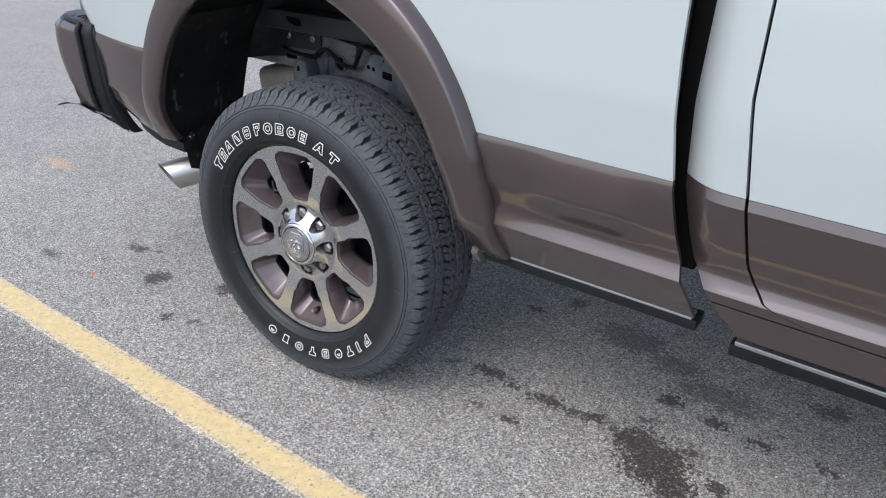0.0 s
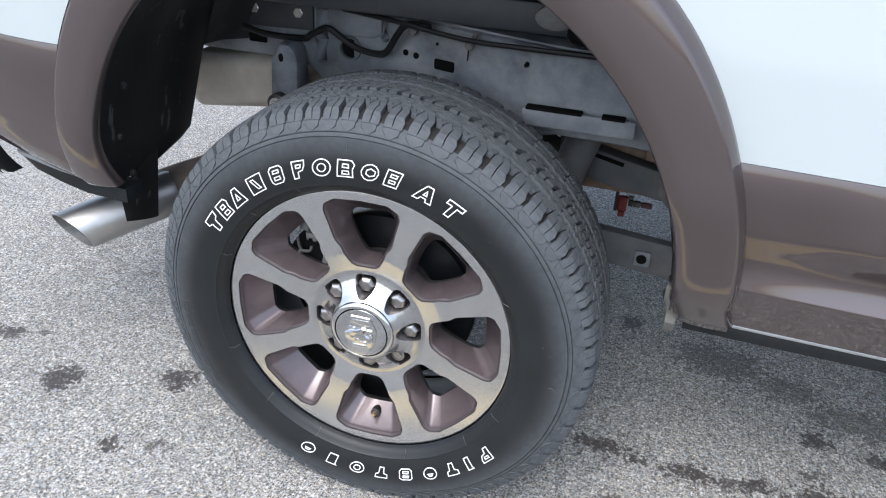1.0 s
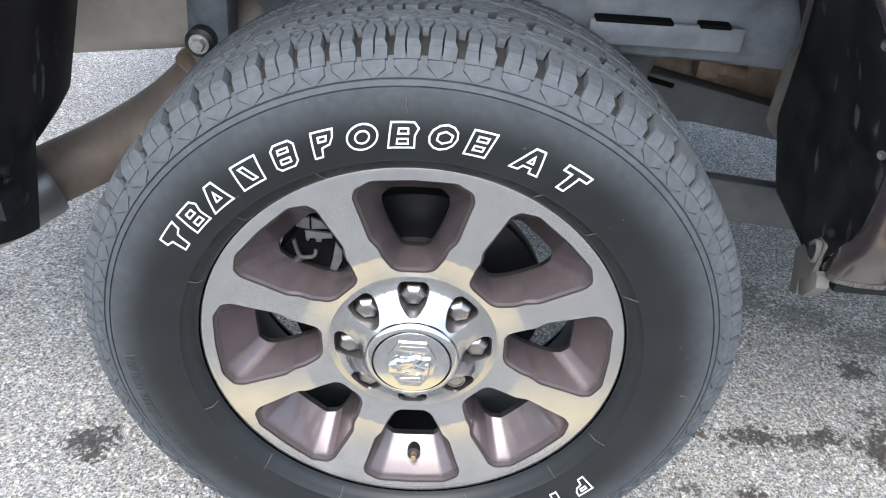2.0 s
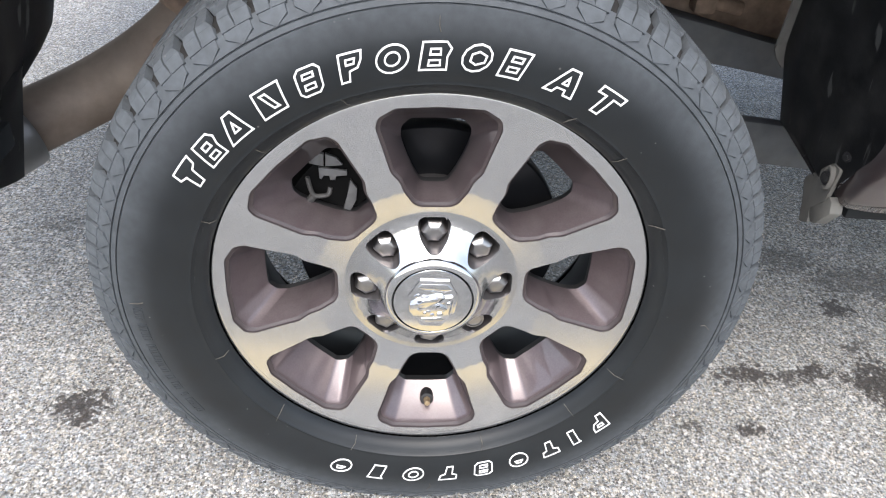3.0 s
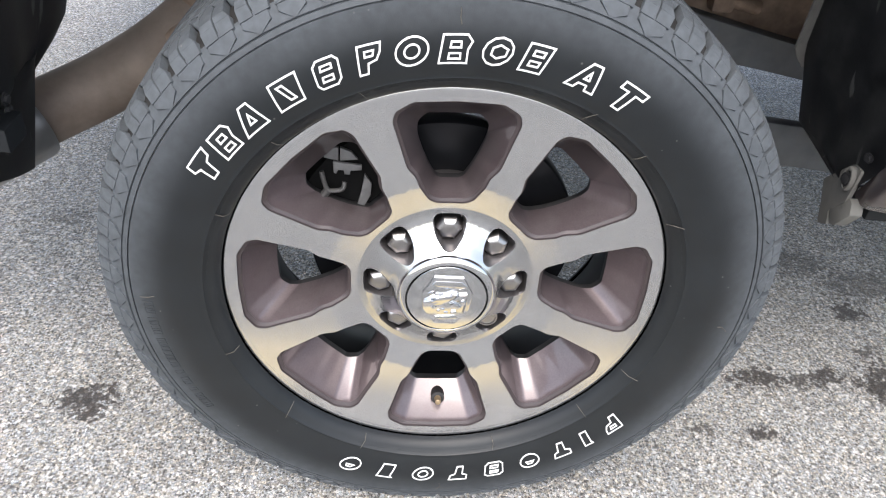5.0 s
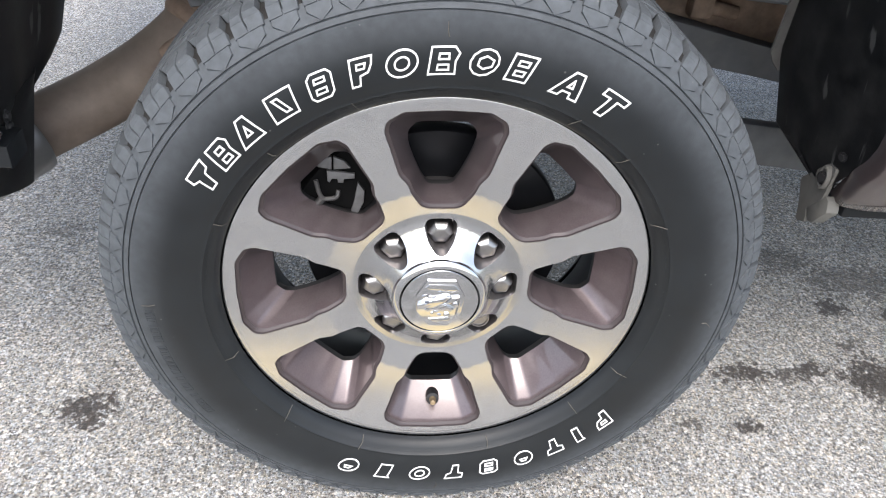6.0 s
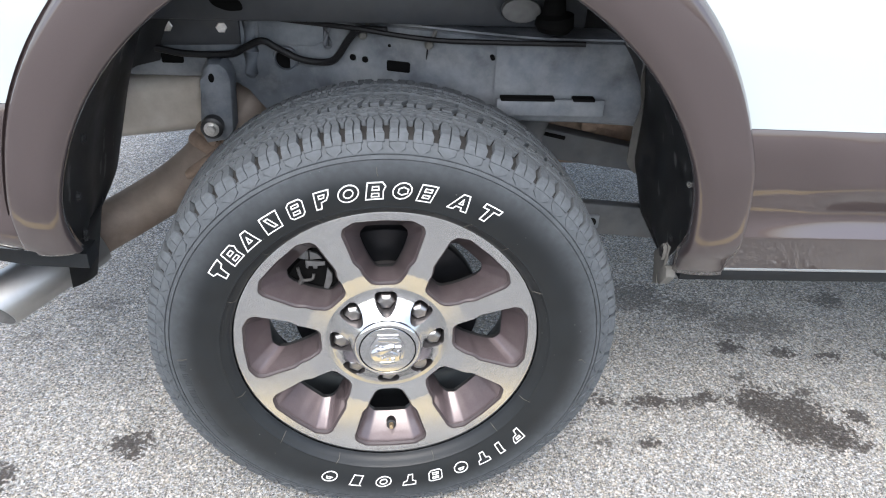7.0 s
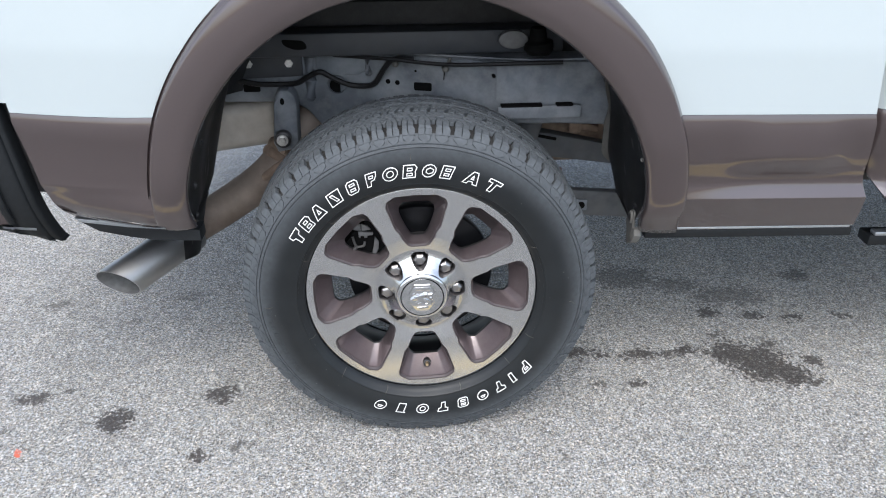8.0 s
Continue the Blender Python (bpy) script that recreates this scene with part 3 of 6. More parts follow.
build_ground()
bm = bmesh.new()
tube(bm, curve_points([(-3.15, 1.147, 0.004), (-3.144, 1.199, 0.005), (-3.076, 1.221, 0.005), (-3.035, 1.27, 0.004)], 5), [0.003 + 0.0015 * math.sin(0.5 * i) for i in range(16)], 6)
tagged(part("twig", bm, CABLE), "thin dark dry twig lying on the asphalt", "twig")

# ---- the truck ----
truck = tagged(empty("pickup_truck"), "white and brown two-tone pickup truck parked on asphalt", "truck")
CX, CZ = 0.0, 0.416  # rear axle
ARCH_Z = 0.607
LINE = 0.862


# tilt of the front lower panel by height: a hollow under an overhang, then a ledge that ends in a crease
TILT = [(0.553, -31), (0.62, -31), (0.650, -30), (0.6535, -28), (0.6545, 25), (0.656, 29), (0.670, 28), (0.682, 19), (0.687, 10.5), (0.691, 2), (0.696, -12), (0.702, -22), (0.708, -29), (0.72, -33), (0.738, -33), (0.750, -30), (0.758, -23), (0.766, -15), (0.78, -8), (0.81, -5), (0.842, -4)]
PANEL_Z = [0.60, 0.62, 0.64, 0.650, 0.6535, 0.6545, 0.656, 0.660, 0.665, 0.670, 0.675, 0.680, 0.684, 0.688, 0.692, 0.696, 0.700, 0.704, 0.708, 0.714, 0.72, 0.73, 0.738, 0.744, 0.750, 0.754, 0.758, 0.762, 0.766, 0.773, 0.78, 0.795, 0.81, 0.842]
HEIGHTS = np.linspace(0.553, 0.842, 579)
SLOPE = np.tan(np.radians(np.interp(HEIGHTS, [z for z, a in TILT], [a for z, a in TILT]))) * 0.0005


def summed(mask):
    """Depth gathered from the top of the panel down, over the heights in the mask."""
    return -np.cumsum((SLOPE * mask)[::-1])[::-1]


LEDGE = summed((HEIGHTS > 0.654) & (HEIGHTS < 0.692))
HOLLOW = summed((HEIGHTS >= 0.692) & (HEIGHTS < 0.772))
REST = summed((HEIGHTS <= 0.654) | (HEIGHTS >= 0.772))


def eased(x, a, b):
    k = min(1.0, max(0.0, (x - a) / (b - a)))
    return k * k * (3 - 2 * k)


def bed_y(x, z):
    """Outer surface of the cargo bed's side: slight barrel, a ledge and hollow low down that fade towards the flare."""
    tail = 0.038 * (max(0.0, -0.6 - x) / 0.25) ** 1.5
    tail += 0.04 * min(1.0, max(0.0, (0.70 - z) / 0.09)) * min(1.0, max(0.0, (-0.60 - x) / 0.22))
    if z >= 0.842:
        y = np.interp(z, (0.842, LINE, 1.0, 1.2, 1.5), (0.0065, 0.0130, 0.008, 0.02, 0.055))
    elif x < 0:
        y = np.interp(z, (0.50, 0.58, 0.614, 0.645, 0.664, 0.684, 0.713, 0.75, 0.78, 0.81, 0.842), (0.085, 0.062, 0.022, 0.0100, 0.0115, 0.0140, 0.0157, 0.0147, 0.0128, 0.0100, 0.0065))
    else:
        ledge = 0.45 + 0.55 * eased(x, 0.60, 0.82)
        hollow = 0.54 + 0.44 * eased(x, 0.67, 0.78) - 0.40 * eased(x, 0.89, 0.98)
        y = 0.0065 + np.interp(z, HEIGHTS, REST + ledge * LEDGE + hollow * HOLLOW)
        # the crease and the sill below it run straight
        y -= (ledge * LEDGE[0] + hollow * HOLLOW[0] - 0.0135) * min(1.0, max(0.0, (0.842 - z) / 0.075))
    return float(y) + tail


def bed_front(z):
    return float(np.interp(z, (0.54, 0.592, 0.67, 0.73, 0.864, 0.97, 1.09, 1.45), (1.07, 1.058, 1.036, 1.022, 1.001, 0.988, 0.980, 0.975)))


def bed_rear(z):
    return float(np.interp(z, (0.545, 0.565, 0.60, 0.631, 0.70, 0.84, 0.87, 1.45), (-0.775, -0.785, -0.798, -0.810, -0.824, -0.846, -0.850, -0.850)))


def arch_z(x, r=0.58):
    return ARCH_Z + math.sqrt(max(0.0, r * r - x * x))


TOP = 1.42


def build_bed_side():
    bm = bmesh.new()
    def upper(u, v):
        z = LINE + (TOP - LINE) * v
        x0, x1 = bed_rear(z), bed_front(z)
        x = x0 + (x1 - x0) * u
        low = max(LINE, arch_z(x)) if abs(x) < 0.58 else LINE
        z = low + (TOP - low) * v
        return (x, bed_y(x, z), z)
    sheet(bm, upper, 120, 40, 0.012)
    def tail_piece(u, v):
        z = 0.882 + (TOP - 0.882) * v
        x0 = float(np.interp(z, (0.882, 0.90, 0.94, 1.45), (-0.93, -0.985, -1.005, -1.02)))
        x = x0 + (-0.850 - x0) * u
        return (x, bed_y(x, z) + 0.03 * (1 - u) ** 3, z)
    sheet(bm, tail_piece, 12, 20, 0.012)
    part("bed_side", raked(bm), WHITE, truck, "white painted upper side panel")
    for nm, ends in (("lower_side", (lambda z: 0.545, bed_front)), ("lower_side", (bed_rear, lambda z: -0.545))):
        bm = bmesh.new()
        foot = [0.553, 0.565, 0.58] if ends[1] is bed_front else [0.589]
        zs = foot + PANEL_Z + [LINE - 0.001]
        def low(u, v):
            z = zs[round(v * (len(zs) - 1))]
            a, b = ends[0](z), ends[1](z)
            x = a + (b - a) * u
            return (x, bed_y(x, z) + 0.001, z)
        sheet(bm, low, 40, len(zs) - 1, 0.012)
        part(nm, raked(bm), BROWN, truck, "glossy brown lower side panel", angle=42)


build_bed_side()


def flare_r(a):
    """Outer radius of the flare: it draws in towards its feet."""
    radii = (0.614, 0.616, 0.617, 0.621, 0.631, 0.634) if math.cos(a) > 0 else (0.596, 0.594, 0.594, 0.603, 0.609, 0.626)
    return float(np.interp(math.sin(a), (0.0, 0.08, 0.23, 0.42, 0.65, 1.0), radii))


def foot_tuck(z):
    """How far the front foot of the flare draws in towards the ground."""
    return float(np.interp(z, (0.546, 0.64, 0.80), (0.107, 0.034, 0.0)))


def build_flare():
    bm = bmesh.new()
    path = []
    for z in (0.591, 0.595, 0.602):
        path.append(((-0.506, z), (-0.578 - 0.3 * (z - 0.591), z)))
    n = 72
    for i in range(n + 1):
        a = math.pi - math.pi * i / n
        path.append(((0.004 + 0.511 * math.cos(a), ARCH_Z + 0.511 * math.sin(a)), (flare_r(a) * math.cos(a), ARCH_Z + flare_r(a) * 1.012 * math.sin(a))))
    for z in (0.60, 0.585, 0.565, 0.546):
        path.append(((0.515 + 0.25 * (0.607 - z), z), (0.614 + 0.28 * (0.607 - z), z)))
    # share of the way from the inner to the outer edge, and depth
    sec = [(0.05, 0.012), (0.02, 0.0), (0.0, -0.014), (0.015, -0.021), (0.05, -0.026), (0.3, -0.030), (0.6, -0.0285), (0.82, -0.0245), (0.875, -0.0225), (0.895, -0.0195), (0.965, -0.004), (0.985, 0.002), (1.0, 0.016), (1.0, 0.022)]
    rows = []
    for (ix, iz), (ox, oz) in path:
        low = max(0.0, (0.73 - iz) / 0.16)
        flat = min(1.0, max(0.0, (-0.15 - ix) / 0.3))
        rows.append([(ix + (ox - ix) * s, y + 0.011 * flat * (1 if y < 0 else 0) + (foot_tuck(iz + (oz - iz) * s) * (1 - 0.1 * s) if ix > 0 else 0.075 * low ** 1.8 * (1 - 0.25 * s)), iz + (oz - iz) * s) for s, y in sec])
    vs = grid(bm, rows)
    for r in (vs[0], vs[-1]):
        bm.faces.new(r)
    part("wheel_arch_flare", raked(bm), BROWN, truck, "glossy brown wheel arch flare", angle=60)


build_flare()


def strip(name, x0, x1, lo, hi, y0, y1, mat, label=""):
    bm = bmesh.new()
    box(bm, (x0, y0, lo), (x1, y1, hi), 0.003)
    return part(name, raked(bm), mat, truck, label)


strip("trim_strip", 0.545, 1.062, 0.5445, 0.5525, 0.091, 0.13, SILVER, "thin silver trim strip")
strip("lower_guard", 0.55, 1.072, 0.5195, 0.5440, 0.096, 0.15, TRIM, "dark grey plastic lower guard")
# short guard behind the wheel, cut at a slant
for name, outline, y0, y1, mat, label in (
    ("trim_strip", [(-0.800, 0.587), (-0.67, 0.588), (-0.545, 0.5885), (-0.545, 0.5785), (-0.67, 0.5785), (-0.788, 0.5785)], 0.058, 0.09, SILVER, "thin silver trim strip"),
    ("lower_guard", [(-0.788, 0.578), (-0.67, 0.578), (-0.505, 0.578), (-0.505, 0.549), (-0.60, 0.549), (-0.67, 0.552), (-0.745, 0.558)], 0.061, 0.11, TRIM, "dark grey plastic lower guard"),
):
    bm = bmesh.new()
    prism(bm, outline, y0, y1, 0.002)
    for v in bm.verts:
        v.co.y += 0.052 * min(1.0, max(0.0, (-0.56 - v.co.x) / 0.24)) ** 1.2
    part(name, raked(bm), mat, truck, label)


# the cab: rear pillar and door
def cab_y(x, z):
    k = max(0.0, (1.115 - x) / 0.115)
    sill = 0.14 * max(0.0, 0.6535 - z)
    return bed_y(1.0, max(z, 0.6535)) + sill + 0.004 + 0.070 * min(1.2, k) ** 2.2


def door_edge(z):
    return float(np.interp(z, (0.634, 0.638, 0.645, 0.66, 0.69, 0.72, 0.85, 1.04, 1.45), (1.37, 1.30, 1.24, 1.20, 1.174, 1.16, 1.139, 1.115, 1.115)))


def build_cab():
    zs_low = [0.634, 0.636, 0.638, 0.641] + PANEL_Z[3:] + [LINE - 0.001]
    zs_up = [LINE + (TOP - LINE) * i / 16 for i in range(17)]
    def piece(name, zs, x0, x1, mat, label, nu=24, proud=0.0):
        bm = bmesh.new()
        def fn(u, v):
            z = zs[round(v * (len(zs) - 1))]
            a, b = x0(z), x1(z)
            x = a + (b - a) * (u ** 1.6 if name == "cab_corner" else u)
            return (x, cab_y(x, z) - proud, z)
        sheet(bm, fn, nu, len(zs) - 1, 0.014)
        return part(name, raked(bm), mat, truck, label, angle=24)
    rear = lambda z: float(np.interp(z, (0.58, 0.605, 0.70, 0.86, 1.08, 1.45), (1.16, 1.128, 1.05, 1.006, 0.992, 0.988)))
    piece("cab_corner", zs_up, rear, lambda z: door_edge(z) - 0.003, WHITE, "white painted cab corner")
    piece("cab_corner", zs_low, rear, lambda z: door_edge(z) - 0.003, BROWN, "glossy brown lower cab corner")
    piece("rocker_panel", [0.570, 0.585, 0.60, 0.615, 0.6305], rear, lambda z: 2.35, BROWN, "glossy brown rocker panel")
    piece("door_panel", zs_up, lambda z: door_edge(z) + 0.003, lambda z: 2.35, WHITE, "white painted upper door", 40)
    piece("door_panel", zs_low, lambda z: door_edge(z) + 0.003, lambda z: 2.35, BROWN, "glossy brown lower door", 40)
    bm = bmesh.new()
    box(bm, (1.03, 0.11, 0.66), (2.35, 1.92, TOP), 0.01)
    # underbody block out of view, added to darken the ground below
    box(bm, (1.25, 0.50, 0.50), (3.95, 1.50, 0.655), 0.02)
    part("cab_shell", raked(bm), BLACK, truck, "dark inner shell of the cab with an added underbody block")
    # unseen plain nose, added to close the body and shade the ground
    bm = bmesh.new()
    prism(bm, [(2.354, 0.62), (4.00, 0.62), (4.08, 0.78), (4.05, 1.18), (3.88, 1.29), (2.70, 1.38), (2.354, 1.40)], 0.10, 1.93, 0.03)
    part("nose", raked(bm), WHITE, truck, "plain white front body added out of view")
    # near-black strip added behind the gap so that the gap reads black
    bm = bmesh.new()
    box(bm, (0.968, 0.085, 0.66), (1.05, 0.108, TOP), 0.004)
    part("gap_strip", raked(bm), HOLE, truck, "black strip added behind the gap between bed and cab")
    strip("trim_strip", 1.15, 2.35, 0.506, 0.517, 0.116, 0.14, SILVER, "thin silver trim strip")
    strip("lower_guard", 1.14, 2.35, 0.477, 0.5055, 0.120, 0.17, TRIM, "dark grey plastic lower guard")


build_cab()


# the rest of the bed: floor, headboard, tailgate, far side
def build_bed_box():
    bm = bmesh.new()
    box(bm, (-0.98, 0.46, 0.985), (0.944, 1.94, 1.02), 0.004)
    box(bm, (-0.98, 0.09, 0.985), (-0.47, 0.459, 1.02), 0.004)
    box(bm, (0.50, 0.06, 0.985), (0.944, 0.459, 1.02), 0.004)
    box(bm, (-0.469, 0.06, 1.17), (0.499, 0.459, 1.19), 0.004)
    box(bm, (-0.49, 0.06, 1.021), (-0.47, 0.459, 1.18), 0.003)
    box(bm, (0.50, 0.06, 1.021), (0.52, 0.459, 1.18), 0.003)
    box(bm, (-0.469, 0.46, 1.021), (0.499, 0.475, 1.18), 0.003)
    part("bed_floor", raked(bm), ROOF_BLACK, truck, "dark bed floor with a wheel box")
    bm = bmesh.new()
    box(bm, (0.945, 0.05, 0.66), (0.965, 1.96, TOP), 0.004)
    part("headboard", raked(bm), BLACK, truck)
    bm = bmesh.new()
    box(bm, (-1.03, 0.10, 0.90), (-0.99, 1.94, TOP), 0.006)
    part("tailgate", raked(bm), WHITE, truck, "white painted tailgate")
    bm = bmesh.new()
    box(bm, (-0.90, 1.965, 0.62), (1.0, 1.985, TOP), 0.006)
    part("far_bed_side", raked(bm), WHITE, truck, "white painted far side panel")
    # inner wheelhouse above the tyre
    bm = bmesh.new()
    rows = []
    for i in range(33):
        a = radians(18 + 144 * i / 32)
        rows.append([((0.56 - 0.1 * k) * math.cos(a), y, ARCH_Z + (0.53 - 0.05 * k) * math.sin(a) ** 0.85) for y, k in ((0.026, 0), (0.10, 0.1), (0.25, 0.3), (0.40, 0.6), (0.47, 1.0), (0.475, 1.6))])
    grid(bm, rows)
    part("wheelhouse", raked(bm), ROOF_BLACK, truck, "black inner wheelhouse")


build_bed_box()


# liners: curved splash shields behind and before the tyre
def build_liners():
    FRONT_DEPTH = ((0.538, 0.557, 0.633, 0.80, 0.89, 0.95, 0.97), (0.163, 0.285, 0.285, 0.266, 0.20, 0.10, 0.04))
    FRONT_EDGE = ((0.538, 0.557, 0.633, 0.667, 0.77, 0.804, 0.89, 0.95, 0.97), (0.525, 0.521, 0.500, 0.488, 0.483, 0.479, 0.445, 0.385, 0.36))

    def liner(side, z0, z1, widths, edge, ripple):
        bm = bmesh.new()
        rows = []
        for i in range(23):
            z = z0 + (z1 - z0) * i / 22
            x = math.sqrt(max(0.02, 0.517 ** 2 - max(0.0, z - ARCH_Z) ** 2)) + 0.004
            y0 = 0.075 * max(0.0, (0.73 - z) / 0.16) ** 1.8 if side < 0 else foot_tuck(z)
            y1, x1 = float(np.interp(z, *widths)), float(np.interp(z, *edge))
            rows.append([(side * (x + (x1 - x) * t + ripple * math.sin(13 * t) * t), y0 + max(0.01, y1 - y0) * t, z) for t in [k / 16 for k in range(17)]])
        grid(bm, rows)
        bmesh.ops.solidify(bm, geom=bm.faces[:], thickness=0.004)
        return part("splash_liner", bm, LINER if side < 0 else DUSTY_LINER, truck, "glossy black plastic splash liner" if side < 0 else "dusty black plastic splash liner")
    liner(-1, 0.60, 0.99, ((0.60, 0.625, 0.70, 0.98), (0.20, 0.303, 0.305, 0.31)), ((0.60, 0.627, 0.79, 0.90, 0.99), (0.522, 0.513, 0.468, 0.43, 0.37)), 0.004)
    liner(1, 0.538, 0.97, FRONT_DEPTH, FRONT_EDGE, 0.003)
    # pale worn edge of the front liner
    bm = bmesh.new()
    rows = []
    for i in range(19):
        z = 0.64 + 0.25 * i / 18
        x, y = float(np.interp(z, *FRONT_EDGE)), float(np.interp(z, *FRONT_DEPTH))
        wd = float(np.interp(z, (0.64, 0.66, 0.75, 0.79, 0.81, 0.86, 0.89), (0.004, 0.016, 0.014, 0.004, 0.008, 0.008, 0.001)))
        rows.append([(x + 0.004, y + 0.002, z), (x - wd, y - 0.006, z), (x - wd, y - 0.002, z), (x - 0.002, y + 0.006, z)])
    grid(bm, rows, closed_v=True)
    part("liner_seal", bm, DUST, truck, "pale dusty edge seal")
    for x, y, z in ((-0.502, 0.06, 0.70), (-0.522, 0.104, 0.606), (-0.525, 0.11, 0.59), (-0.475, 0.06, 0.80)):
        bolt(truck, (x + 0.004, y, z), 0.006, 0.005, BLACK, "push_clip", (1, 0, 0))
    for x, y, z in ((0.505, 0.034, 0.74), (0.455, 0.02, 0.865), (0.35, 0.0, 0.985)):
        bolt(truck, (x - 0.006, y, z), 0.004, 0.004, DUST, "push_clip", (-1, -0.5, 0))
    bm = bmesh.new()
    rows = []
    for i in range(13):
        t = i / 12
        left = Vector((-0.570, 0.126, 0.476)).lerp(Vector((-0.557, 0.104, 0.560)), min(1, t * 2)).lerp(Vector((-0.506, 0.150, 0.632)), max(0, t * 2 - 1))
        right = Vector((-0.555, 0.209, 0.452)).lerp(Vector((-0.501, 0.170, 0.642)), t)
        rows.append([left.lerp(right, s) + Vector((0.006 * math.sin(math.pi * s), 0, 0)) for s in (0, 0.25, 0.5, 0.75, 1)])
    grid(bm, rows)
    bmesh.ops.solidify(bm, geom=bm.faces[:], thickness=0.005)
    part("mud_flap", bm, LINER, truck, "short black rubber mud flap")
    # lower bracket of the front liner: a dusty sheet with a boss, and the end block of the guard
    bm = bmesh.new()
    prism(bm, rounded([(0.097, 0.580), (0.119, 0.579), (0.150, 0.548), (0.176, 0.523), (0.158, 0.497), (0.146, 0.470), (0.122, 0.482), (0.132, 0.500), (0.103, 0.531)], 0.006), 0.0, 0.006)
    for v in bm.verts:
        v.co = Vector((0.5165 + v.co.y + 0.10 * (v.co.x - 0.097), v.co.x, v.co.z))
    part("liner_bracket", bm, DUST, truck, "dusty grey plastic liner bracket")
    bm = bmesh.new()
    prism(bm, rounded([(0.092, 0.535), (0.101, 0.538), (0.130, 0.503), (0.119, 0.487), (0.108, 0.490), (0.086, 0.520)], 0.002), 0.003, 0.020, 0.001)
    for v in bm.verts:
        v.co = Vector((0.5165 + v.co.y, v.co.x, v.co.z))
    part("guard_end", bm, DUST, truck, "dusty end block of the lower guard")
    bm = bmesh.new()
    rows = []
    for r_, d_ in ((0.0150, 0.004), (0.0150, -0.003), (0.0135, -0.005), (0.0110, -0.005), (0.0090, -0.001)):
        rows.append([(0.5165 + d_, 0.113 + 0.75 * r_ * math.cos(a), 0.560 + 1.15 * r_ * math.sin(a)) for a in (2 * math.pi * i / 24 for i in range(24))])
    bm.faces.new(grid(bm, rows, closed_v=True)[-1])
    part("bracket_boss", bm, DUST, truck)
    bolt(truck, (0.5130, 0.113, 0.559), 0.007, 0.004, BLACK, "push_clip", (-1, -0.25, 0))
    bolt(truck, (0.5150, 0.094, 0.601), 0.005, 0.003, BLACK, "push_clip", (-1, -0.4, 0))


build_liners()


# chassis seen in the wheel well
def rail_y(x):
    """Outer face of the frame rail: it bends outwards towards the cab."""
    return float(np.interp(x, (-1.1, -0.30, -0.18, 0.02, 0.17, 0.28, 2.4), (0.46, 0.455, 0.442, 0.392, 0.345, 0.315, 0.305)))


